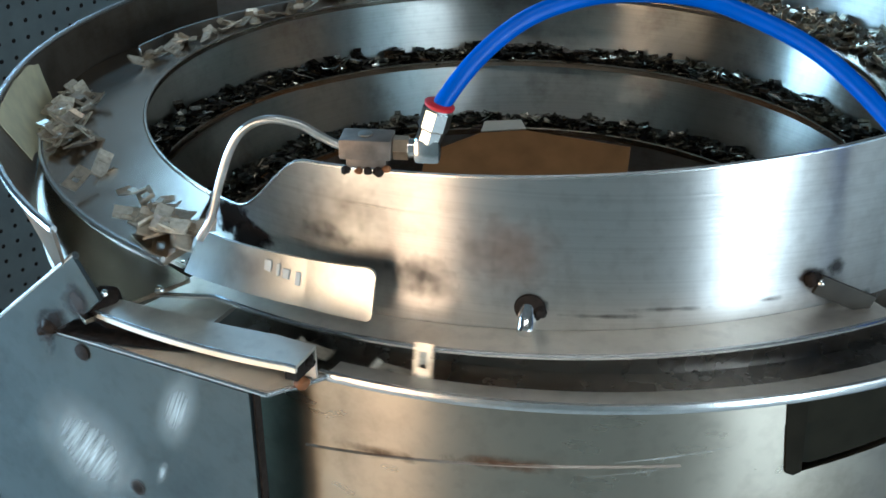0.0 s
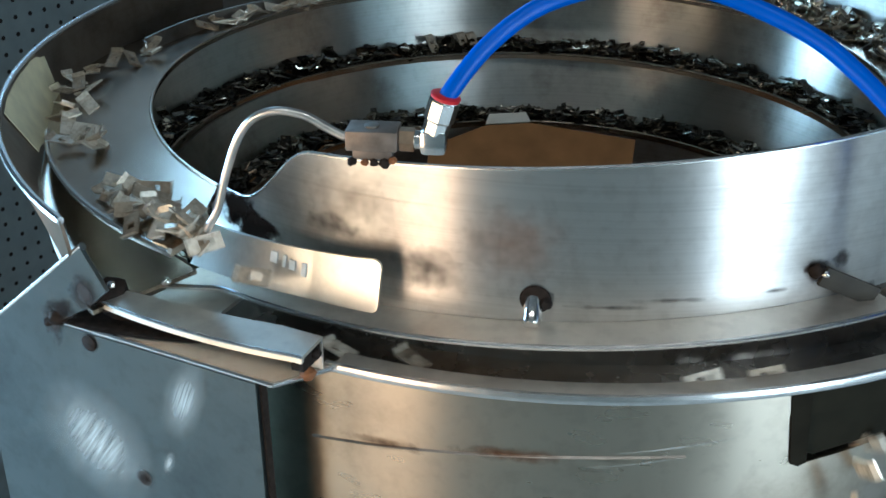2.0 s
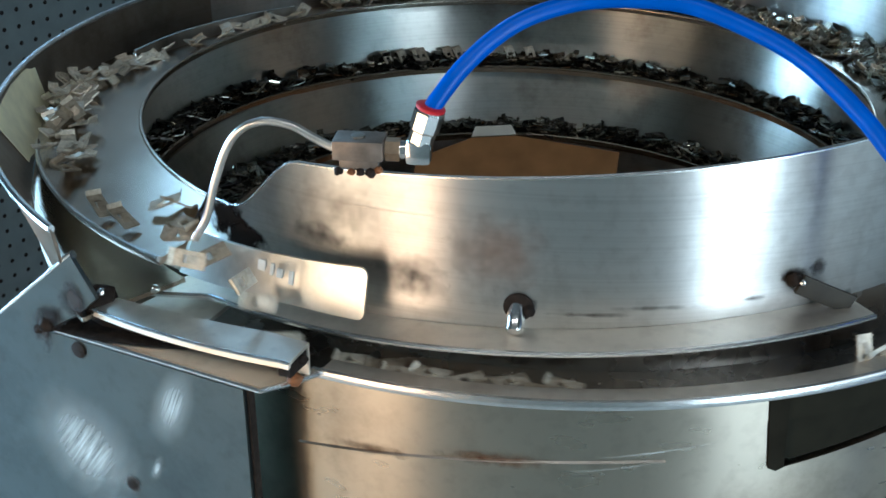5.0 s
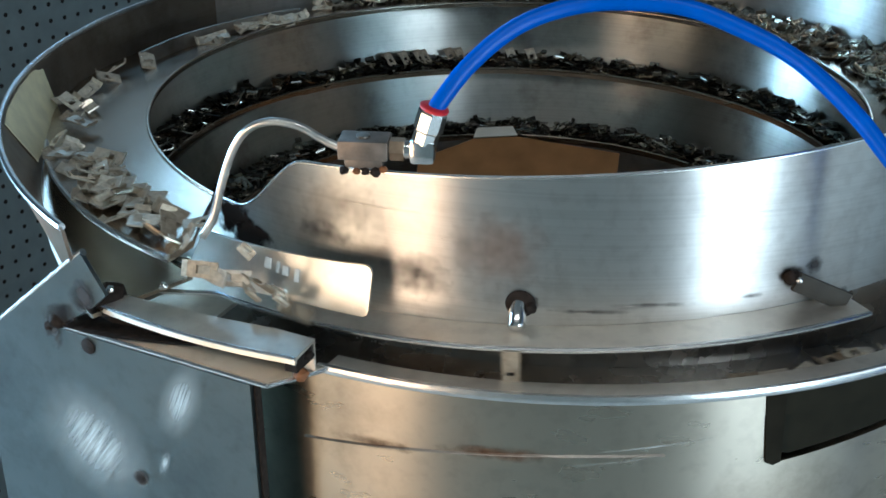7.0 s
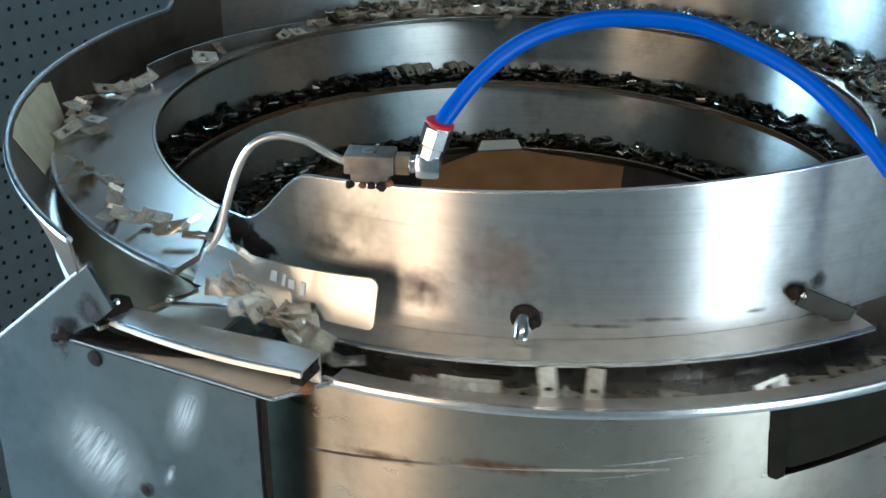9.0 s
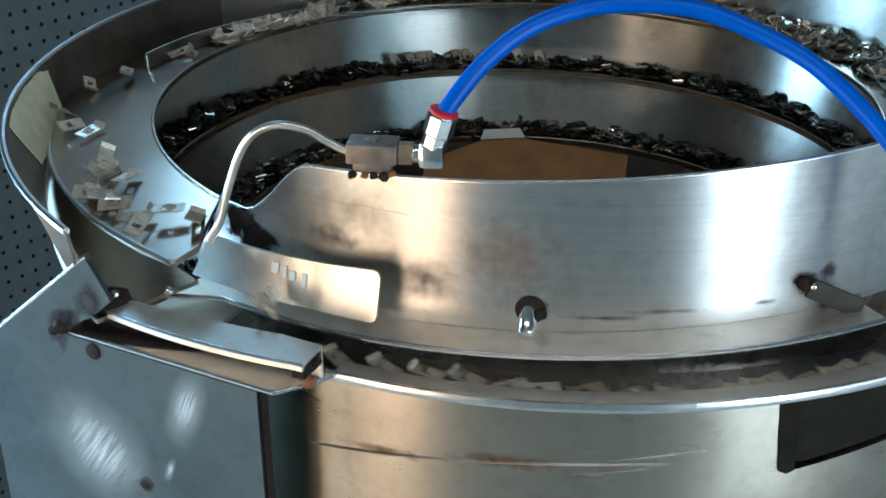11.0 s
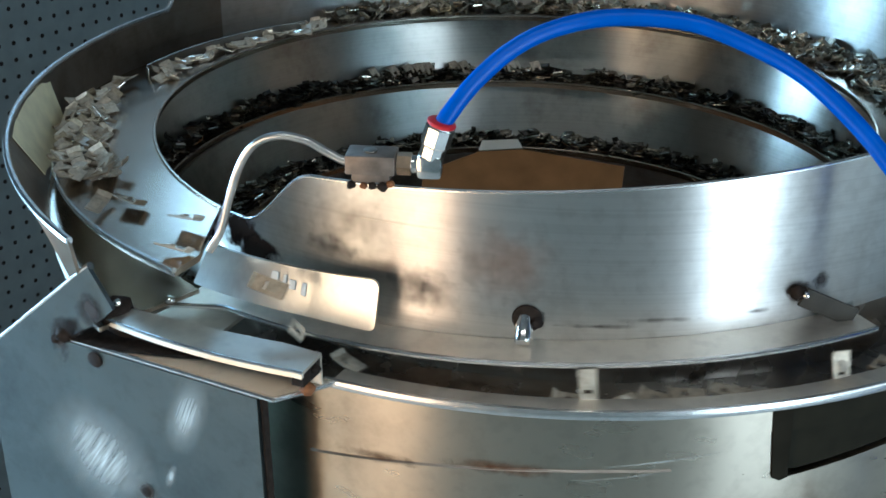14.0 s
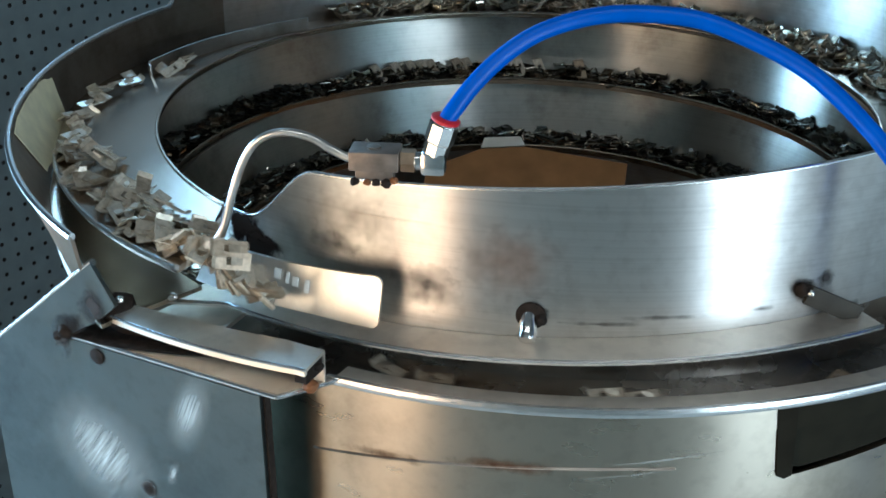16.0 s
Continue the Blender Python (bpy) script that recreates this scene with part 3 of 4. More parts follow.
    part("bolt_head", blob(cyl_pt(0.2790, -126.0, 0.0790), 0.0022, 9, 0.8), NICKEL, led)
    part("bolt_head", blob(cyl_pt(0.3170, -130.6, 0.0690), 0.0009, 10, 0.9), NICKEL, led)
    # black strip paints the shade along the foot of the bar
    part("scorched_seam", sweep(-130.5, -110, 40, lambda a: [(bar_in(a) + 0.0013, 0.0663), (bar_in(a) + lerp(0.0130, 0.0019, (a + 130.5) / 6), 0.0663), (bar_in(a) + lerp(0.0130, 0.0019, (a + 130.5) / 6), 0.0666), (bar_in(a) + 0.0018, 0.0668), (bar_in(a) + 0.0018, 0.0695), (bar_in(a) + 0.0013, 0.0695)]), BURN_SHADE, bar, "black strip for the shade under the bar")
    # olive sheets fill the drum's exit opening up to the lip, to keep it dark
    part("baffle", sweep(-71.6, -20, 40, lambda a: [(0.2722, br_low(a) + 0.002), (0.2735, br_low(a) + 0.002), (0.2735, 0.0565), (0.2722, 0.0565)]), OLIVE, th, "dark olive sheet filling the exit opening")
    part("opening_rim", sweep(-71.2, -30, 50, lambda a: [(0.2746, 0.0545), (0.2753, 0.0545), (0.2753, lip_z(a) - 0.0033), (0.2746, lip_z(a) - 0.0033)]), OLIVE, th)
    # black strip paints the shade along the opening's left edge
    part("opening_edge_shade", slab([cyl_pt(0.2758, -72.0, 0.0655), cyl_pt(0.2758, -71.3, 0.0330), cyl_pt(0.2758, -70.6, 0.0312), cyl_pt(0.2758, -69.9, 0.0325), cyl_pt(0.2758, -70.2, 0.0655)], 0.0030), EDGE_SHADE, th,
         "black strip for the shade at the exit opening's edge", smooth=False)
    # scorched patch where the wall meets the track end
    part("scorch", patch(0.2403, -125.6, 0.0985, 12.5, 0.034), SCORCH, th, "black scorched weld patch")
    part("scorch", patch(0.2404, -123.2, 0.0930, 13, 0.026), SCORCH, th)
    # brown heat tint; the smudge at -103 paints the dark shading beside the plate
    for a, z, w, h, mt in ((-110.5, 0.120, 17, 0.052, TINT), (-95.0, 0.110, 19, 0.062, TINT), (-103.0, 0.095, 14, 0.040, SMUDGE), (-113.0, 0.106, 14, 0.020, SMUDGE)):
        part("heat_stain", patch(0.2403 + 0.00002 * (a + 115), a, z, w, h), mt, th, "soft brown heat tint and painted shading on the wall")
    return th


def patch(r, a, z, wide, high, n=12):
    """A thin curved patch with its own flat coordinates, for stains: wide in degrees, high in metres."""
    bm = bmesh.new()
    uv = bm.loops.layers.uv.new("flat")
    ra = r if callable(r) else (lambda q: r - 0.0004)
    v = [[bm.verts.new(cyl_pt(ra(a + wide * (i / n - 0.5)) + 0.0004, a + wide * (i / n - 0.5), z + high * (j - 0.5))) for j in (0, 1)] for i in range(n + 1)]
    for i in range(n):
        f = bm.faces.new((v[i][0], v[i + 1][0], v[i + 1][1], v[i][1]))
        for loop, c in zip(f.loops, ((i / n, 0), ((i + 1) / n, 0), ((i + 1) / n, 1), (i / n, 1))):
            loop[uv].uv = c
    return bm


def scratch(a0, a1, z0, z1, high, n=16):
    """A long thin scratch rising along the drum."""
    bm = bmesh.new()
    uv = bm.loops.layers.uv.new("flat")
    v = [[bm.verts.new(cyl_pt(skirt_r(0) + 0.0005, lerp(a0, a1, i / n), lerp(z0, z1, (i / n) ** 1.3) + high * (j - 0.5))) for j in (0, 1)] for i in range(n + 1)]
    for i in range(n):
        f = bm.faces.new((v[i][0], v[i + 1][0], v[i + 1][1], v[i][1]))
        for loop, c in zip(f.loops, ((i / n, 0.1), ((i + 1) / n, 0.1), ((i + 1) / n, 0.9), (i / n, 0.9))):
            loop[uv].uv = c
    return bm


def track_in(a):
    """Inner edge of the top track, cut back slantwise at its end."""
    r = e1(a)[0] + max(0.0, a - 231) * 0.0053
    return r, track_z(r, a)


def flat_patch(x, z, w, h, turn, lift=0.0):
    """A thin scuff lying on the side panel."""
    along, out = Vector((0.9332, -0.3592, 0)), Vector((-0.3592, -0.9332, 0))
    base = Vector((-0.1073, -0.2762, 0)) + along * ((x + 0.1073) / 0.9332) + out * (0.0026 + lift) + Vector((0, 0, z))
    bm = bmesh.new()
    uv = bm.loops.layers.uv.new("flat")
    c, d = math.cos(radians(turn)), math.sin(radians(turn))
    corners = ((0, 0), (1, 0), (1, 1), (0, 1))
    v = [bm.verts.new(base + along * ((p - 0.5) * w * c + (q - 0.5) * h * d) + Vector((0, 0, (q - 0.5) * h * c - (p - 0.5) * w * d))) for p, q in corners]
    f = bm.faces.new(v)
    for loop, p in zip(f.loops, corners):
        loop[uv].uv = p
    return bm


def band_top(a):
    return 0.0638 if a < -108.6 else lip_z(a) - 0.0036


def gutter_z(a):
    return lerp(0.0855, 0.0765, (a - 195) / 40)


def fence_r(a):
    return lerp(0.2275, 0.2489, (a - 143) / 22) if a < 165 else lerp(0.2489, 0.2555, (a - 165) / 10)


def shelf_r(a):
    return lerp(0.2740, 0.2584, (a + 129) / 5)


def bar_in(a):
    return lerp(0.2990, 0.2800, ((a + 127.5) / 15) ** 0.7 if a > -127.5 else 0)


def bar_out(a):
    return lerp(0.3070, 0.2950, (a + 126.5) / 17)


def weld_z(a):
    return 0.0255 + 0.0145 * math.sin(radians(max(0, min(90, (a + 116) * 2.6))))


def rusty(a):
    return 0.0022 * max(0.0, math.cos(radians((a + 94) * 12.5))) + 0.0002


def br_low(a):
    return lerp(0.0400, 0.0318, (a + 71.2) / 1.2) + 0.0006 * max(0, a + 70)


# ---- fittings on the bowl ----
def cover_plate():
    th = thing("cover_plate", "small bright polished steel plate leaning on the front wall", "metal plate")
    bm = bmesh.new()
    a0, a1, n = -127.4, -106.4, 120

    def low(a):
        return lerp(0.0790, 0.0806, (a - a0) / (a1 - a0)) - 0.0006

    def top(a):
        return lerp(0.0940, 0.1014, (a - a0) / (a1 - a0))

    def section(a):
        c = 0.0035 * (1 - math.sqrt(max(0.0, 1 - max(0.0, (a - a1 + 0.8) / 0.8) ** 2)))
        r0, r1 = lerp(0.2620, 0.2560, (a - a0) / 14), 0.2515
        return [(r0, low(a) + c), (r0 - 0.0012, low(a) + c), (r1 - 0.0012, top(a) - c), (r1, top(a) - c)]
    part("plate", sweep(a0, a1, n, section, bm), BRIGHT, th)
    # blurred marking on the plate, as plain bars
    for a, w, h, z in ((-117.6, 0.0035, 0.0045, 0.0925), (-116.4, 0.0016, 0.0050, 0.0920), (-115.5, 0.0030, 0.0040, 0.0912), (-114.2, 0.0022, 0.0055, 0.0905)):
        m = Matrix.Translation(cyl_pt(0.2541, a, z)) @ pose(0, 0, 0, -14, 0, a + 90)
        part("marking", box(0, 0, 0, w, 0.0004, h, 0.0001, m), BRUSH, th, "pale worn marking")


def air_line():
    th = thing("air_nozzle", "bent steel air tube in a welded brown block", "air nozzle")
    y = -0.232
    blk = part("block", box(-0.0742, y, 0.1490, 0.0195, 0.0130, 0.0078, 0.0007, None), BLOCK, th)
    part("block_foot", box(-0.0742, -0.2335, 0.1437, 0.0150, 0.0060, 0.0050, 0.0006), BLOCK, th)
    part("set_screw", lathe([(0.0028, 0), (0.0028, 0.0007), (0.0012, 0.0009)], 16, axis_pose((-0.0748, y, 0.1529), (-0.0748, y, 0.2))), DULL, blk)
    for x, z, s, m, k in ((-0.0820, 0.1402, 0.0019, BURN_SHADE, 1), (-0.0770, 0.1402, 0.0016, RUST, 2), (-0.0735, 0.1402, 0.0018, BURN_SHADE, 3), (-0.0695, 0.1400, 0.0022, BURN_SHADE, 4), (-0.0665, 0.1412, 0.0016, RUST, 5)):
        part("weld_bead", blob((x, -0.2305 - 0.006, z), s, k, 0.9), m, blk)
    pts = [(-0.0800, -0.2290, 0.1490), (-0.0853, -0.2285, 0.1482), (-0.0924, -0.228, 0.1512), (-0.1013, -0.228, 0.1560), (-0.1125, -0.228, 0.1574), (-0.1218, -0.228, 0.1535), (-0.1282, -0.228, 0.1448), (-0.1339, -0.228, 0.1299), (-0.1385, -0.2280, 0.1150), (-0.1435, -0.2300, 0.1065)]
    part("tube", pipe([p - Vector((0, 0, 0.0014)) for p in smooth_path(pts, 8)], 0.0017, 14), TUBE, th, "thin bright bent steel tube")
    fit = thing("air_fitting", "nickel-plated elbow push-in fitting with a red collar", "pipe fitting")
    part("thread_nut", lathe([(0.0035, 0), (0.0046, 0.0004), (0.0046, 0.0058), (0.0035, 0.0062)], 6, axis_pose((-0.0645, y, 0.1482), (-0.05, y, 0.1482))), BRASS, fit, "brass hexagon nut", smooth=False)
    part("sleeve", lathe([(0.0036, 0), (0.0036, 0.008)], 18, axis_pose((-0.0600, y, 0.1482), (-0.05, y, 0.1482))), NICKEL, fit)
    part("elbow", box(-0.0515, y, 0.1482, 0.0100, 0.0096, 0.0095, 0.0022), NICKEL, fit)
    up0, up1 = Vector((-0.0511, y, 0.1510)), Vector((-0.0472, y, 0.1645))
    part("body", lathe([(0.0046, 0), (0.0050, 0.0006), (0.0050, 0.0052), (0.0056, 0.0056), (0.0058, 0.0062), (0.0058, 0.0132), (0.0052, 0.0142)], 8, axis_pose(up0, up1)), NICKEL, fit, smooth=False)
    part("collar", lathe([(0.0046, 0), (0.0056, 0.0003), (0.0058, 0.0014), (0.0050, 0.0020)], 24, axis_pose(up1, up1 + (up1 - up0))), RED, fit, "red plastic release collar")
    h = thing("air_hose", "glossy blue plastic air hose arching over the bowl", "hose")
    pts = [(-0.0472, y, 0.1645), (-0.0442, -0.2310, 0.1698), (-0.0351, -0.2250, 0.1812), (-0.0229, -0.2170, 0.1915), (-0.0105, -0.2110, 0.1981), (0.0065, -0.2060, 0.2024), (0.0237, -0.2050, 0.2031),
           (0.0409, -0.2060, 0.2013), (0.0582, -0.2090, 0.1954), (0.0731, -0.2130, 0.1893), (0.0880, -0.2180, 0.1815), (0.1051, -0.2240, 0.1697), (0.1182, -0.2290, 0.1575), (0.140, -0.238, 0.130), (0.165, -0.250, 0.08),
           (0.20, -0.268, 0.0), (0.225, -0.285, -0.12), (0.23, -0.30, -0.24)]
    part("tube", pipe([p + Vector((-0.0006 + 0.0085 * ease((p.x + 0.03) / 0.09) * (1 - 0.7 * ease((p.x - 0.07) / 0.05)), 0, -0.0020 + 0.0010 * ease((p.x + 0.03) / 0.09))) for p in smooth_path(pts, 8)], 0.0034, 20), BLUE, h)


def wall_pin():
    th = thing("steel_pin", "short steel pin welded to the wall in a black burnt ring", "pin")
    a = -92.9
    c = cyl_pt(0.2400, a, 0.0862)
    n = cyl_pt(1, a, 0)
    part("pin", lathe([(0.0034, -0.002), (0.0036, 0.003), (0.0036, 0.009), (0.0030, 0.0102)], 16, axis_pose(c, c + n + Vector((0.0, 0, -0.75)))), NICKEL, th)
    part("burnt_ring", lathe([(0.0050, 0.0), (0.0062, 0.0004), (0.0058, 0.0010), (0.0020, 0.0014)], 20, axis_pose(c + Vector((0.0008, 0, 0.001)), c + n)), BURN_SHADE, th, "black burnt weld ring")
    part("burn_halo", patch(0.2403, -92.4, 0.0868, 5.6, 0.019), HALO, th)
    part("weld_bead", blob(c + n * 0.001 + Vector((0.005, 0, 0.0)), 0.0026, 7, 1), BURN_SHADE, th)


def wall_strap():
    th = thing("holding_strap", "dull steel strap bolted to the wall over the ledge end", "metal strap")
    a0, a1 = cyl_pt(0.2440, -66.0, 0.0945), cyl_pt(0.2490, -61.2, 0.0845)
    mid = (a0 + a1) / 2
    m = Matrix.Translation(mid) @ (a1 - a0).to_track_quat("X", "Z").to_matrix().to_4x4()
    part("strap", box(0, 0, 0, (a1 - a0).length + 0.002, 0.0022, 0.0085, 0.0008, m), STRAP, th)
    for a, z, w, h in ((-66.2, 0.0960, 4.6, 0.018), (-63.6, 0.0990, 4.0, 0.014), (-60.2, 0.0830, 4.2, 0.012)):
        part("burn_halo", patch(0.2403, a, z, w, h), HALO, th)
    for a, r, z, s, k, mt in ((-66.5, 0.2422, 0.0962, 0.0036, 1, BURN_SHADE), (-59.9, 0.2470, 0.0800, 0.0034, 4, BURN_SHADE)):
        part("burnt_weld", blob(cyl_pt(r, a, z), s, k, 0.8), mt, th, "black burnt weld")
    for a, r, z in ((-66.2, 0.2462, 0.0966), (-59.7, 0.2510, 0.0808)):
        part("bolt", blob(cyl_pt(r, a, z), 0.0013, 5, 1), NICKEL, th)


def tape():
    th = thing("masking_tape", "torn cream masking tape stuck inside the outer wall", "tape")
    bm = bmesh.new()
    rows = []
    for i in range(21):
        a = 188.0 + 18.5 * i / 20
        (r0, z0), r1, z1 = wall_foot(a), outer_r(a), outer_top(a)
        cut = 0.04 + 0.10 * ease((i - 14) / 6) + 0.02 * noise.noise((i * 0.9, 0, 0))
        tear = 0.95 - 0.10 * (1 - ease(i / 3)) - 0.03 * noise.noise((i * 0.7, 3, 0))
        col = []
        for k in range(5):
            f = cut + (tear - cut) * k / 4
            col.append(bm.verts.new(cyl_pt(r0 + (r1 - r0) * f - 0.0006 - 0.0004 * noise.noise((i * 0.5, k * 0.6, 1)), a, z0 + (z1 - z0) * f)))
        rows.append(col)
    for p, q in zip(rows, rows[1:]):
        for k in range(4):
            bm.faces.new((p[k], p[k + 1], q[k + 1], q[k]))
    g = bmesh.ops.extrude_face_region(bm, geom=bm.faces[:])
    for v in g["geom"]:
        if isinstance(v, bmesh.types.BMVert):
            d = Vector((v.co.x, v.co.y, 0)).normalized()
            v.co -= d * 0.0004
    part("strip", bm, TAPE, th)


def cardboard():
    th = thing("cardboard_sheet", "brown cardboard sheet lying in the middle of the bowl", "cardboard")
    part("sheet", slab([(-0.100, 0.060, -0.0440), (0.0350, 0.060, -0.0440), (0.0440, 0.150, 0.004), (-0.030, 0.160, 0.010), (-0.062, 0.157, 0.008), (-0.100, 0.138, -0.002)], 0.003), CARD, th, smooth=False)
    part("flap", slab([(-0.062, 0.1575, 0.0090), (-0.030, 0.1605, 0.0110), (-0.034, 0.168, 0.0150), (-0.060, 0.166, 0.0135)], 0.001), PAPER, th, "pale paper flap", smooth=False)
    part("fold", slab([(-0.02, 0.075, -0.0350), (0.039, 0.100, -0.0215), (0.0425, 0.135, -0.0030), (0.0415, 0.137, -0.0018)], 0.002), CARD, th, smooth=False)


# ---- the clips ----
def clip_mesh():
    """A small stamped clip in one piece: a frame with a slot, a raised tongue and a bent lip."""
    xo, yo, x0, x1, yi, t = 0.0070, 0.0035, -0.0028, 0.0038, 0.0017, 0.0008
    ring = [(-xo, -yo), (xo, -yo), (xo, yo), (-xo, yo)], [(x0, -yi), (x1, -yi), (x1, yi), (x0, yi)]
    bm = bmesh.new()
    v = [[[bm.verts.new((x, y, z)) for x, y in loop] for loop in ring] for z in (0.0, t)]
    for i in range(4):
        k = (i + 1) % 4
        bm.faces.new((v[1][0][i], v[1][0][k], v[1][1][k], v[1][1][i]))
        bm.faces.new((v[0][0][k], v[0][0][i], v[0][1][i], v[0][1][k]))
        if i != 3:
            bm.faces.new((v[0][0][i], v[0][0][k], v[1][0][k], v[1][0][i]))
        if i != 1:
            bm.faces.new((v[0][1][k], v[0][1][i], v[1][1][i], v[1][1][k]))

    def flap(a, b, c, d, dx, dz, th):
        # a, b below and c, d above: pulled out to a bent end
        e = [bm.verts.new(p.co + Vector((dx, 0, dz + o))) for p, o in ((a, 0), (b, 0), (c, th), (d, th))]
        bm.faces.new((a, b, e[1], e[0]))
        bm.faces.new((d, c, e[2], e[3]))
        bm.faces.new((a, e[0], e[3], d))
        bm.faces.new((b, c, e[2], e[1]))
        bm.faces.new((e[0], e[1], e[2], e[3]))
    flap(v[0][0][3], v[0][0][0], v[1][0][0], v[1][0][3], -0.0014, 0.0018, 0.0002)
    flap(v[0][1][1], v[0][1][2], v[1][1][2], v[1][1][1], -0.0046, 0.0014, 0.0)
    bmesh.ops.recalc_face_normals(bm, faces=bm.faces)
    me = bpy.data.meshes.new("clip")
    bm.to_mesh(me)
    bm.free()
    me.materials.append(CLIP)
    return me


def pile_mesh(name, me, poses, mat):
    n = len(me.vertices)
    co = np.empty(n * 3)
    me.vertices.foreach_get("co", co)
    co = np.c_[co.reshape(-1, 3), np.ones(n)]
    f = [tuple(p.vertices) for p in me.polygons]
    verts, faces = [], []
    for m in poses:
        k = len(verts)
        verts += [tuple(v) for v in (co @ np.array(m).T)[:, :3]]
        faces += [tuple(i + k for i in p) for p in f]
    out = bpy.data.meshes.new(name)
    out.from_pydata(verts, [], faces)
    out.materials.append(mat)
    return out


rnd = random.Random(7)


def tumble(flat=22):
    return pose(0, 0, 0, rnd.gauss(0, flat), rnd.gauss(0, flat), rnd.uniform(0, 360))


MOVERS = []


def tier_piles(me):
    """Clips heaped on the two inner tracks, in stretches that creep along with the shaking."""
    for f, width, speed, count in ((e2, 0.0165, 3.2, 54), (e3, 0.0165, 3.2, 50)):
        a = -84.0
        while a < 236:
            span = 14.0
            here = int(count * (0.75 + 0.45 * noise.noise((a * 0.07, width * 900 + f(0)[0] * 99, 0))))
            poses = []
            for _ in range(here):
                da, dr = rnd.uniform(-span / 2, span / 2), rnd.uniform(0.0055, width)
                r = f(a)[0] + dr
                h = 0.0010 + rnd.random() ** 2 * 0.0045 * (0.3 + dr / width)
                p = cyl_pt(r, da, h) - Vector((f(a)[0], 0, 0))
                poses.append(Matrix.Translation(p) @ tumble(13))
            ob = new("clip_pile", pile_mesh("clip_pile", me, poses, DARK_CLIP))
            tagged(ob, "heap of small dark stamped metal clips on an inner track", "metal clips", "heaps in the bowl", "stuff")
            MOVERS.append((ob, f, a, speed))
            a += span


def back_pile(me):
    """The heap along the outer wall of the top track at the back."""
    a = -18.0
    while a < 132:
        span, poses = 15.0, []
        for _ in range(int(125 * (0.45 + 0.55 * ease((95 - a) / 60) + 0.2 * noise.noise((a * 0.1, 0, 5))))):
            b = a + rnd.uniform(0, span)
            w = outer_r(b) - e1(b)[0]
            q = rnd.random() ** 0.7
            r = outer_r(b) - 0.004 - (1 - q) * (w - 0.018) * lerp(1.0, 0.5, (b - 70) / 50)
            f = (r - e1(b)[0]) / w
            z = e1(b)[1] + (track_out(b)[1] - e1(b)[1]) * f + 0.0012 + rnd.random() * 0.0085 * f
            poses.append(Matrix.Translation(cyl_pt(r, b, z)) @ tumble(20))
        ob = new("clip_pile", pile_mesh("clip_pile", me, poses, HEAP))
        tagged(ob, "heap of small stamped metal clips against the outer wall", "metal clips", "heaps in the bowl", "stuff")
        a += span
    poses = []
    for _ in range(140):
        b, r = rnd.uniform(-30, 200), 0.05 + 0.13 * math.sqrt(rnd.random())
        poses.append(Matrix.Translation(cyl_pt(r, b, -0.0455 - 0.05 * max(0, r - 0.02) + rnd.random() * 0.004)) @ tumble(15))
    ob = new("clip_pile", pile_mesh("clip_pile", me, poses, HEAP))
    tagged(ob, "loose small metal clips on the bowl bottom", "metal clips", "heaps in the bowl", "stuff")


# clips by batch: how many, when they reach the end of the top track, when they pass the pin on the wall, and how they slide
BATCHES = [(2, -1.9, -1.7, -0.50, -0.42, "side"), (1, -1.1, -1.0, 0.27, 0.27, "up"), (2, -1.3, -0.9, 0.30, 0.70, "flat"),
           (14, -0.05, 0.40, 1.30, 1.56, "side"), (3, 0.35, 0.60, 1.62, 1.78, "side"), (2, 1.0, 1.3, 2.3, 2.7, "flat"),
           (5, 1.6, 2.1, 2.8, 3.5, "flat"), (25, 1.75, 2.75, 3.62, 3.95, "side"), (1, 2.3, 2.4, 3.96, 3.96, "up"),
           (9, 3.35, 4.15, 4.8, 5.5, "flat"), (7, 4.3, 5.1, 5.6, 6.4, "flat"), (3, 5.2, 5.4, 6.68, 6.78, "side"), (1, 5.6, 5.6, 7.0, 7.0, "up"),
           (6, 6.2, 6.7, 7.7, 8.2, "flat"), (3, 6.5, 6.9, 8.20, 8.32, "side"), (1, 7.0, 7.0, 8.78, 8.78, "up"), (1, 7.2, 7.2, 8.92, 8.92, "up"), (8, 7.0, 7.8, 8.5, 9.2, "flat"),
           (17, 7.2, 8.1, 9.0, 9.25, "side"), (13, 7.7, 8.3, 9.58, 9.80, "side"), (15, 7.8, 8.7, 9.5, 10.4, "flat"), (3, 8.8, 9.3, 10.5, 10.9, "flat"), (6, 9.4, 10.4, 10.9, 11.6, "flat"),
           (2, 10.5, 10.6, 11.78, 11.83, "side"), (1, 11.35, 11.35, 12.72, 12.72, "up"), (3, 11.1, 11.5, 12.4, 12.9, "flat"), (2, 11.7, 11.8, 13.03, 13.09, "up"), (1, 12.0, 12.0, 13.48, 13.48, "side"),
           (1, 12.2, 12.2, 13.80, 13.80, "up"), (6, 11.8, 12.4, 13.2, 13.9, "flat"), (3, 12.9, 13.5, 14.4, 15.2, "flat"), (2, 14.1, 14.3, 15.6, 15.8, "flat"), (2, 14.75, 14.95, 16.2, 16.5, "flat"),
           (26, 15.25, 16.0, 17.0, 17.8, "side"), (38, 16.0, 16.9, 18.0, 19.0, "side"), (22, 16.9, 18.2, 19.0, 20.0, "flat"), (14, 18.2, 20.0, 20.0, 21.0, "flat")]
TRACK_SPEED, SLIDE_SPEED, PIN_ANGLE, DROP_ANGLE = 17.0, 30.5, -92.9, -112.0


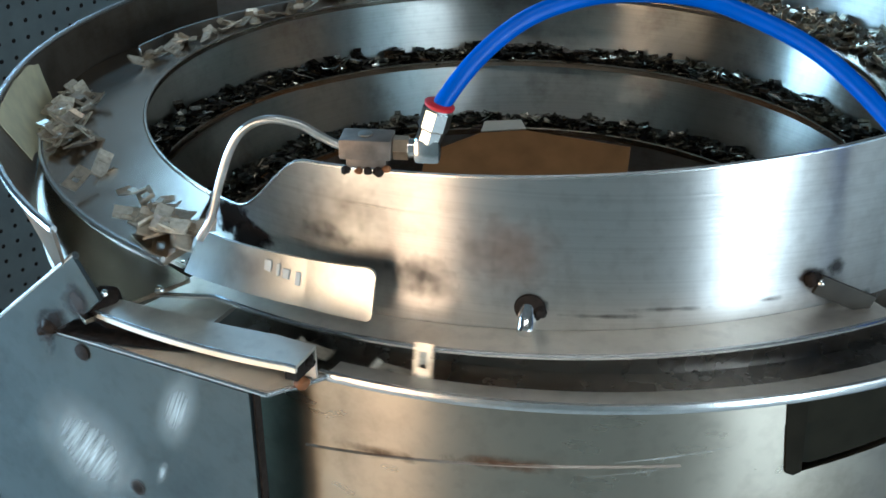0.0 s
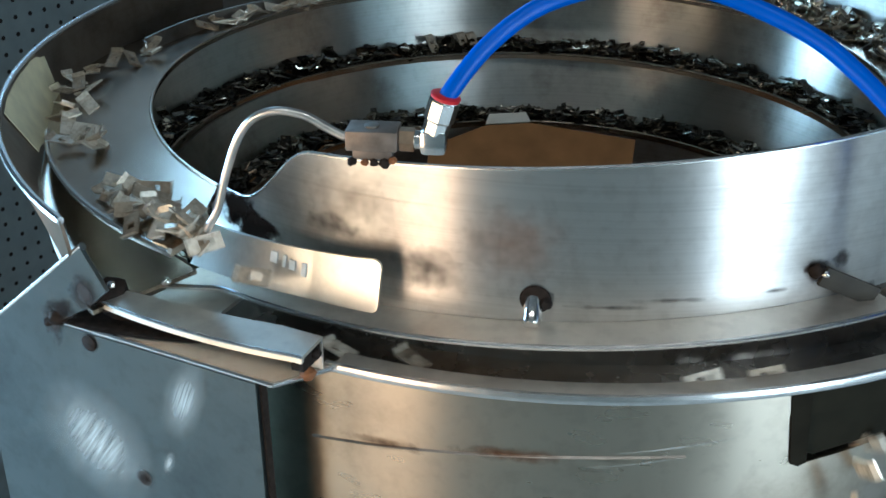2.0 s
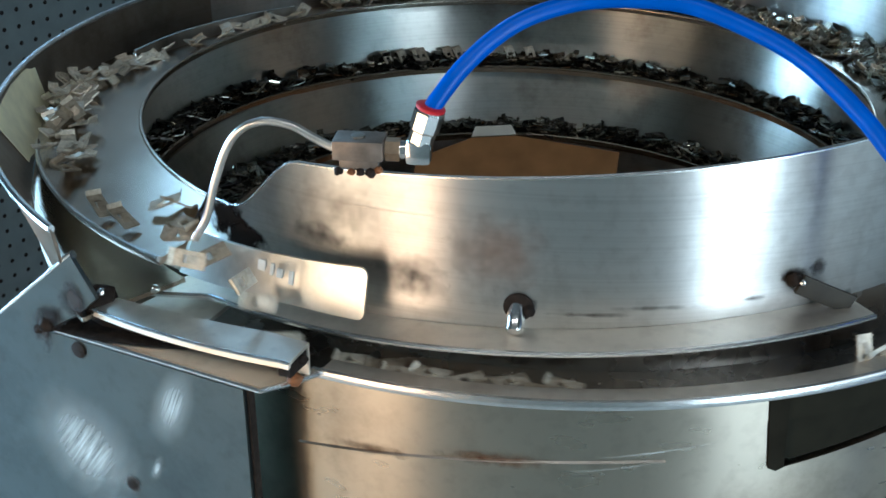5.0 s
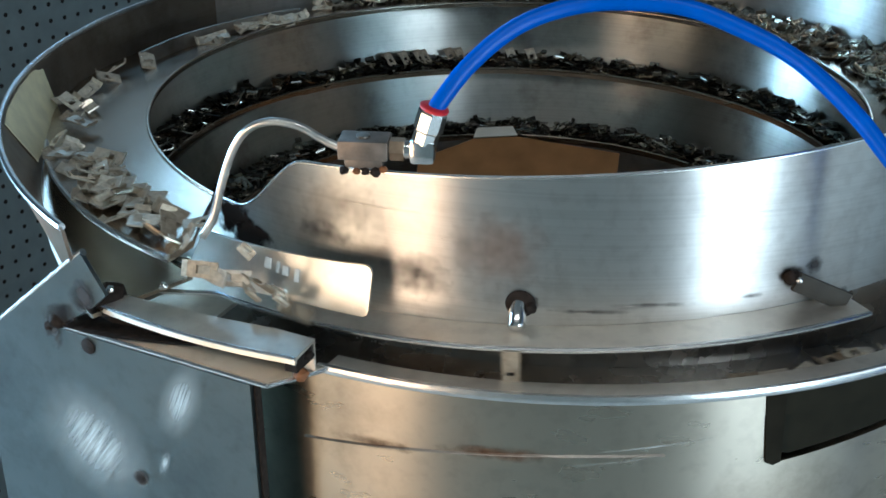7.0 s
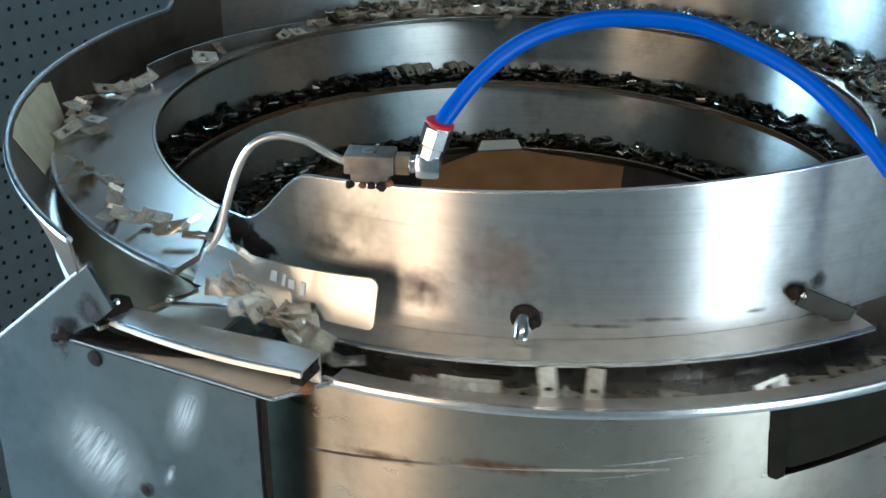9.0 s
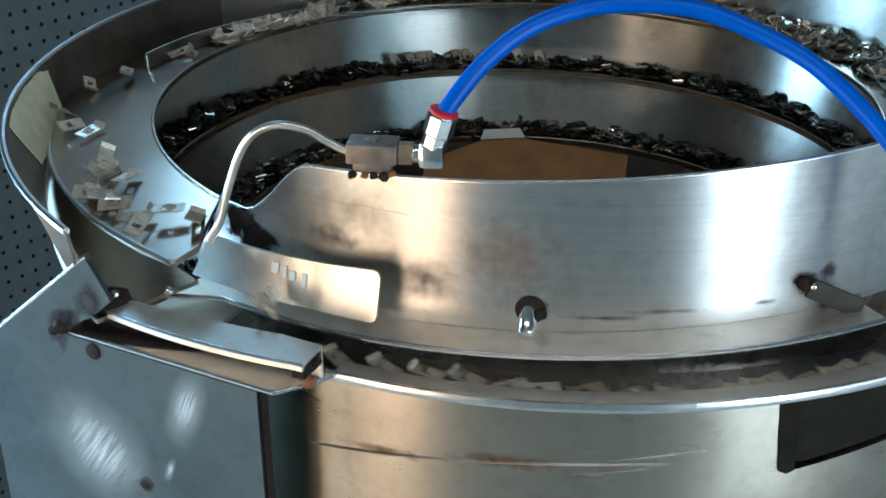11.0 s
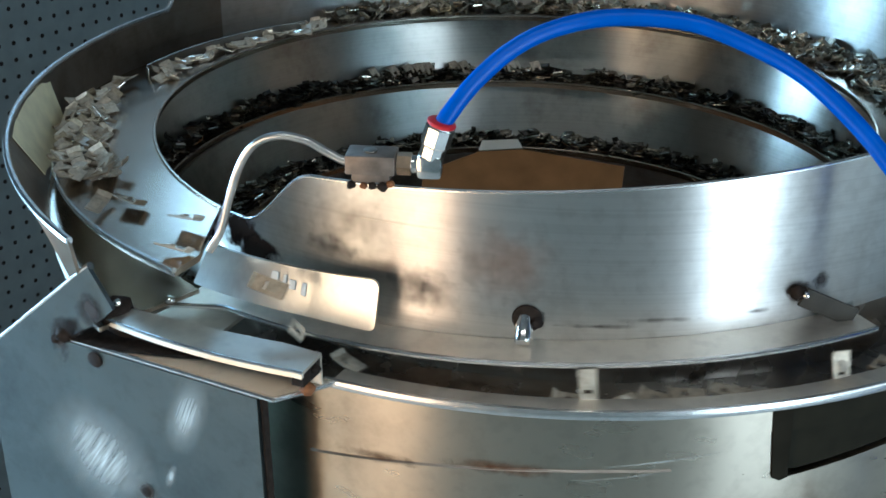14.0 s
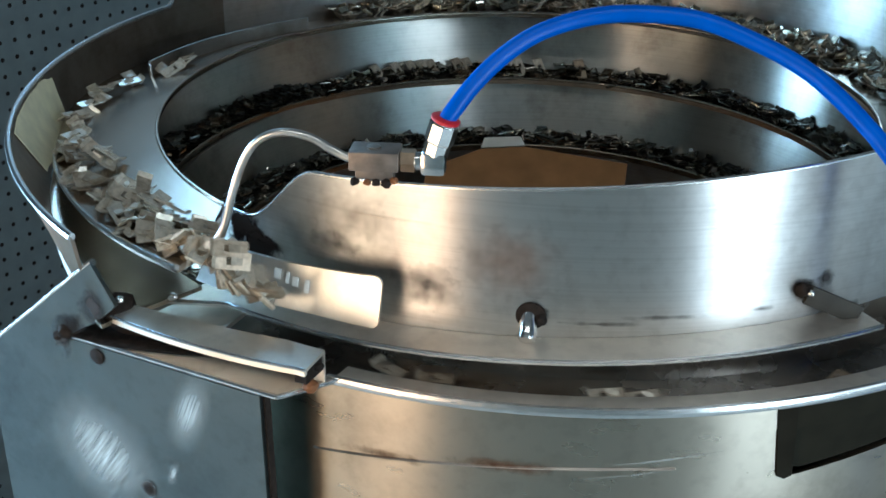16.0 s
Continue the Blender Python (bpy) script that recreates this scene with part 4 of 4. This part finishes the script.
def travelling_clip(arrive, pin, how):
    """Rows for a clip: inside the fence and along the top track, blown over its end, hopping by the plate, then quickly round the outer channel."""
    rows, off, hop, wild = [], 0.021 * rnd.random() ** 1.5, rnd.random(), rnd.random()
    spin, lift = rnd.uniform(0, 360), 0.0055 * rnd.random()
    leave = pin - (PIN_ANGLE - DROP_ANGLE) / SLIDE_SPEED
    seat = {"up": 0.2625, "side": 0.2630, "flat": 0.2535 + 0.006 * hop}[how]

    def up(t):
        b = max(236.0 - TRACK_SPEED * (arrive - t), -55.0)
        free = track_out(b)[0] - 0.0055 - off * lerp(1.0, 0.8, (b - 200) / 36)
        inside = lerp(e1(b)[0] + 0.006, fence_r(b) - 0.006, 1 - off / 0.021)
        r = free if b < 135 else lerp(inside, free, (b - 174) / 9) if b > 143 else lerp(free, inside, (b - 135) / 8)
        z = track_z(r, b) + 0.0022 + lift * lerp(0.2, 0.8, (b - 174) / 9)
        w = 5 * math.sin(t * 5 + spin)
        return Matrix.Translation(cyl_pt(r, b, z)) @ pose(0, 0, 0, 0, 0, b + 90 + 55 * math.sin(spin)) @ pose(0, 0, 0, 32 * math.sin(spin * 3) + w, 20 * math.cos(spin * 5) + w, 180 if wild > 0.5 else 0)

    def hopping(k, f):
        h = noise.noise((k * 1.7, spin, 0)), noise.noise((k * 1.3, spin, 9))
        a, r = lerp(-122.5, DROP_ANGLE, f ** 1.4) + 7.0 * h[0] * (1.1 - f), lerp(0.2760, 0.2640, f) + 0.013 * h[1]
        z = lerp(0.1010, 0.0740, f) + 0.020 * abs(h[0]) + 0.010 * hop * (1 - f)
        return Matrix.Translation(cyl_pt(r, a, z)) @ pose(0, 0, 0, 0, 0, a + 90) @ pose(0, 0, 0, 48 + 30 * h[1], 24 * h[0], spin * 0.5 - 90 + 25 * k)

    def low(t):
        b = min(DROP_ANGLE + SLIDE_SPEED * (t - leave), 16.0 + 22 * hop)
        shake = math.sin(t * 11 + spin)
        fall = ease((b + 106) / 10) if hop > 0.12 else 0.0
        bounce = (1 - ease((t - leave) / 0.5)) * (0.004 + 0.012 * wild)
        tilt, turn, z = {"up": (72, 90 + 9 * shake, 0.0700), "side": (60 - 55 * fall, 14 * math.sin(spin) + 4 * shake, 0.0655 - 0.0052 * fall), "flat": (4, 30 * math.sin(spin), 0.0602)}[how]
        return Matrix.Translation(cyl_pt(seat, b, z + 0.0008 * abs(shake) + bounce * (how != "flat"))) @ pose(0, 0, 0, 0, 0, b + 90) @ pose(0, 0, 0, tilt + 4 * shake, 0, 0) @ pose(0, 0, 0, 0, 0, turn)

    hops = max(2, round((leave - arrive) / 0.16))
    keys = [(arrive - 0.5 * k, up(arrive - 0.5 * k)) for k in range(70)]
    keys += [(arrive + (leave - arrive) * k / hops, hopping(k, k / hops)) for k in range(1, hops)]
    stay = 140 / SLIDE_SPEED
    keys += [(leave + 0.25 * k, low(leave + 0.25 * k)) for k in range(int(stay / 0.25) + 1)]
    keys.sort(key=lambda q: q[0])
    times = [q[0] for q in keys]

    def at(t):
        i = next((k for k, q in enumerate(times) if q > t), len(times))
        if i in (0, len(times)):
            return keys[min(i, len(times) - 1)][1]
        (t0, m0), (t1, m1) = keys[i - 1], keys[i]
        return m0.lerp(m1, (t - t0) / (t1 - t0))
    inner = [(t, m) for t, m in keys if 0.03 < t < 15.97]
    return [(0.0, at(0.0))] + inner + [(16.0, at(16.0))]


def falling_clip(ob, t0, a):
    """A clip that slips off the inner edge of the top track and drops onto the tier below."""
    r, z = e1(a)
    rows = [(0.0, (r + 0.012, z + 0.003, 0)), (t0, (r + 0.004, z + 0.003, 5)), (t0 + 0.1, (r - 0.005, z - 0.004, 40)), (t0 + 0.2, (r - 0.009, z - 0.024, 85)), (t0 + 0.3, (e2(a)[0] + 0.008, e2(a)[1] + 0.006, 120)), (16.0, (e2(a)[0] + 0.010, e2(a)[1] + 0.006, 130))]
    return [(t, Matrix.Translation(cyl_pt(p[0], a, p[1])) @ pose(0, 0, 0, 0, 0, a) @ pose(0, 0, 0, 10, p[2], 30)) for t, p in rows]


def dropping_clip(t0, a, turn):
    """A clip that drops out below the exit opening and down beside the drum."""
    rows = [(0.0, 0.2550, 0.0420, 0), (t0 - 0.15, 0.2550, 0.0420, 0), (t0, 0.2820, 0.0290, 30), (t0 + 0.1, 0.2900, 0.0060, 70), (t0 + 0.2, 0.2960, -0.0720, 120), (t0 + 0.32, 0.3000, -0.2250, 180), (16.0, 0.3000, -0.2250, 180)]
    return [(t, Matrix.Translation(cyl_pt(r, a, z)) @ pose(0, 0, 0, 0, 0, a + 90) @ pose(0, 0, 0, 70 if z > -0.2 else 0, k, turn)) for t, r, z, k in rows if t >= 0 and (t < 15.99 or t == 16.0)]


CLIPS, FALLERS, DROPPERS = [], [], []


def clips():
    me = clip_mesh()
    tier_piles(me)
    back_pile(me)
    for n, a0, a1, p0, p1, how in BATCHES:
        for k in range(n):
            f = (k + rnd.uniform(0.2, 0.8)) / n
            ob = tagged(new("metal_clip", me), "small stamped metal clip with a slot travelling along the track", "metal clip", "clips on the track")
            CLIPS.append((ob, lerp(a0, a1, f), lerp(p0, p1, f), how))
    for t, a in ((0.75, 118), (0.85, 110), (1.05, 112), (1.95, 124), (2.0, 117), (2.4, 96), (3.4, 100), (3.5, 121), (8.4, 119), (8.9, 104), (11.4, 103), (12.0, 128), (13.7, 101), (15.95, 88)):
        ob = tagged(new("metal_clip", me), "small stamped metal clip slipping off the track edge", "metal clip", "clips falling inside")
        FALLERS.append((ob, t, a))


    for t, a in ((1.35, -66), (1.95, -67), (2.0, -65.5), (2.05, -64.5), (3.9, -66), (8.55, -66.5), (11.45, -66), (11.52, -64.5), (13.9, -65), (15.48, -67), (15.55, -65.5)):
        ob = tagged(new("metal_clip", me), "small stamped metal clip dropping out below the exit opening", "metal clip", "clips leaving the bowl")
        DROPPERS.append((ob, t, a))


def motions():
    for ob, f, a, speed in MOVERS:
        rows = []
        for t in (0, 2, 4, 6, 8, 10, 12, 14, 16):
            b = a + speed * t
            r, z = f(b)
            rows.append((t, pose(r * math.cos(radians(b)), r * math.sin(radians(b)), z, 0, 0, b)))
        walk(ob, rows)
    for ob, arrive, pin, how in CLIPS:
        walk(ob, travelling_clip(arrive, pin, how))
    for ob, t, a in FALLERS:
        walk(ob, falling_clip(ob, t, a))
    for k, (ob, t, a) in enumerate(DROPPERS):
        walk(ob, dropping_clip(t, a, 40 * k))


room()
pegboard()
base_unit()
feeder()
cover_plate()
air_line()
wall_pin()
wall_strap()
tape()
cardboard()
clips()
motions()
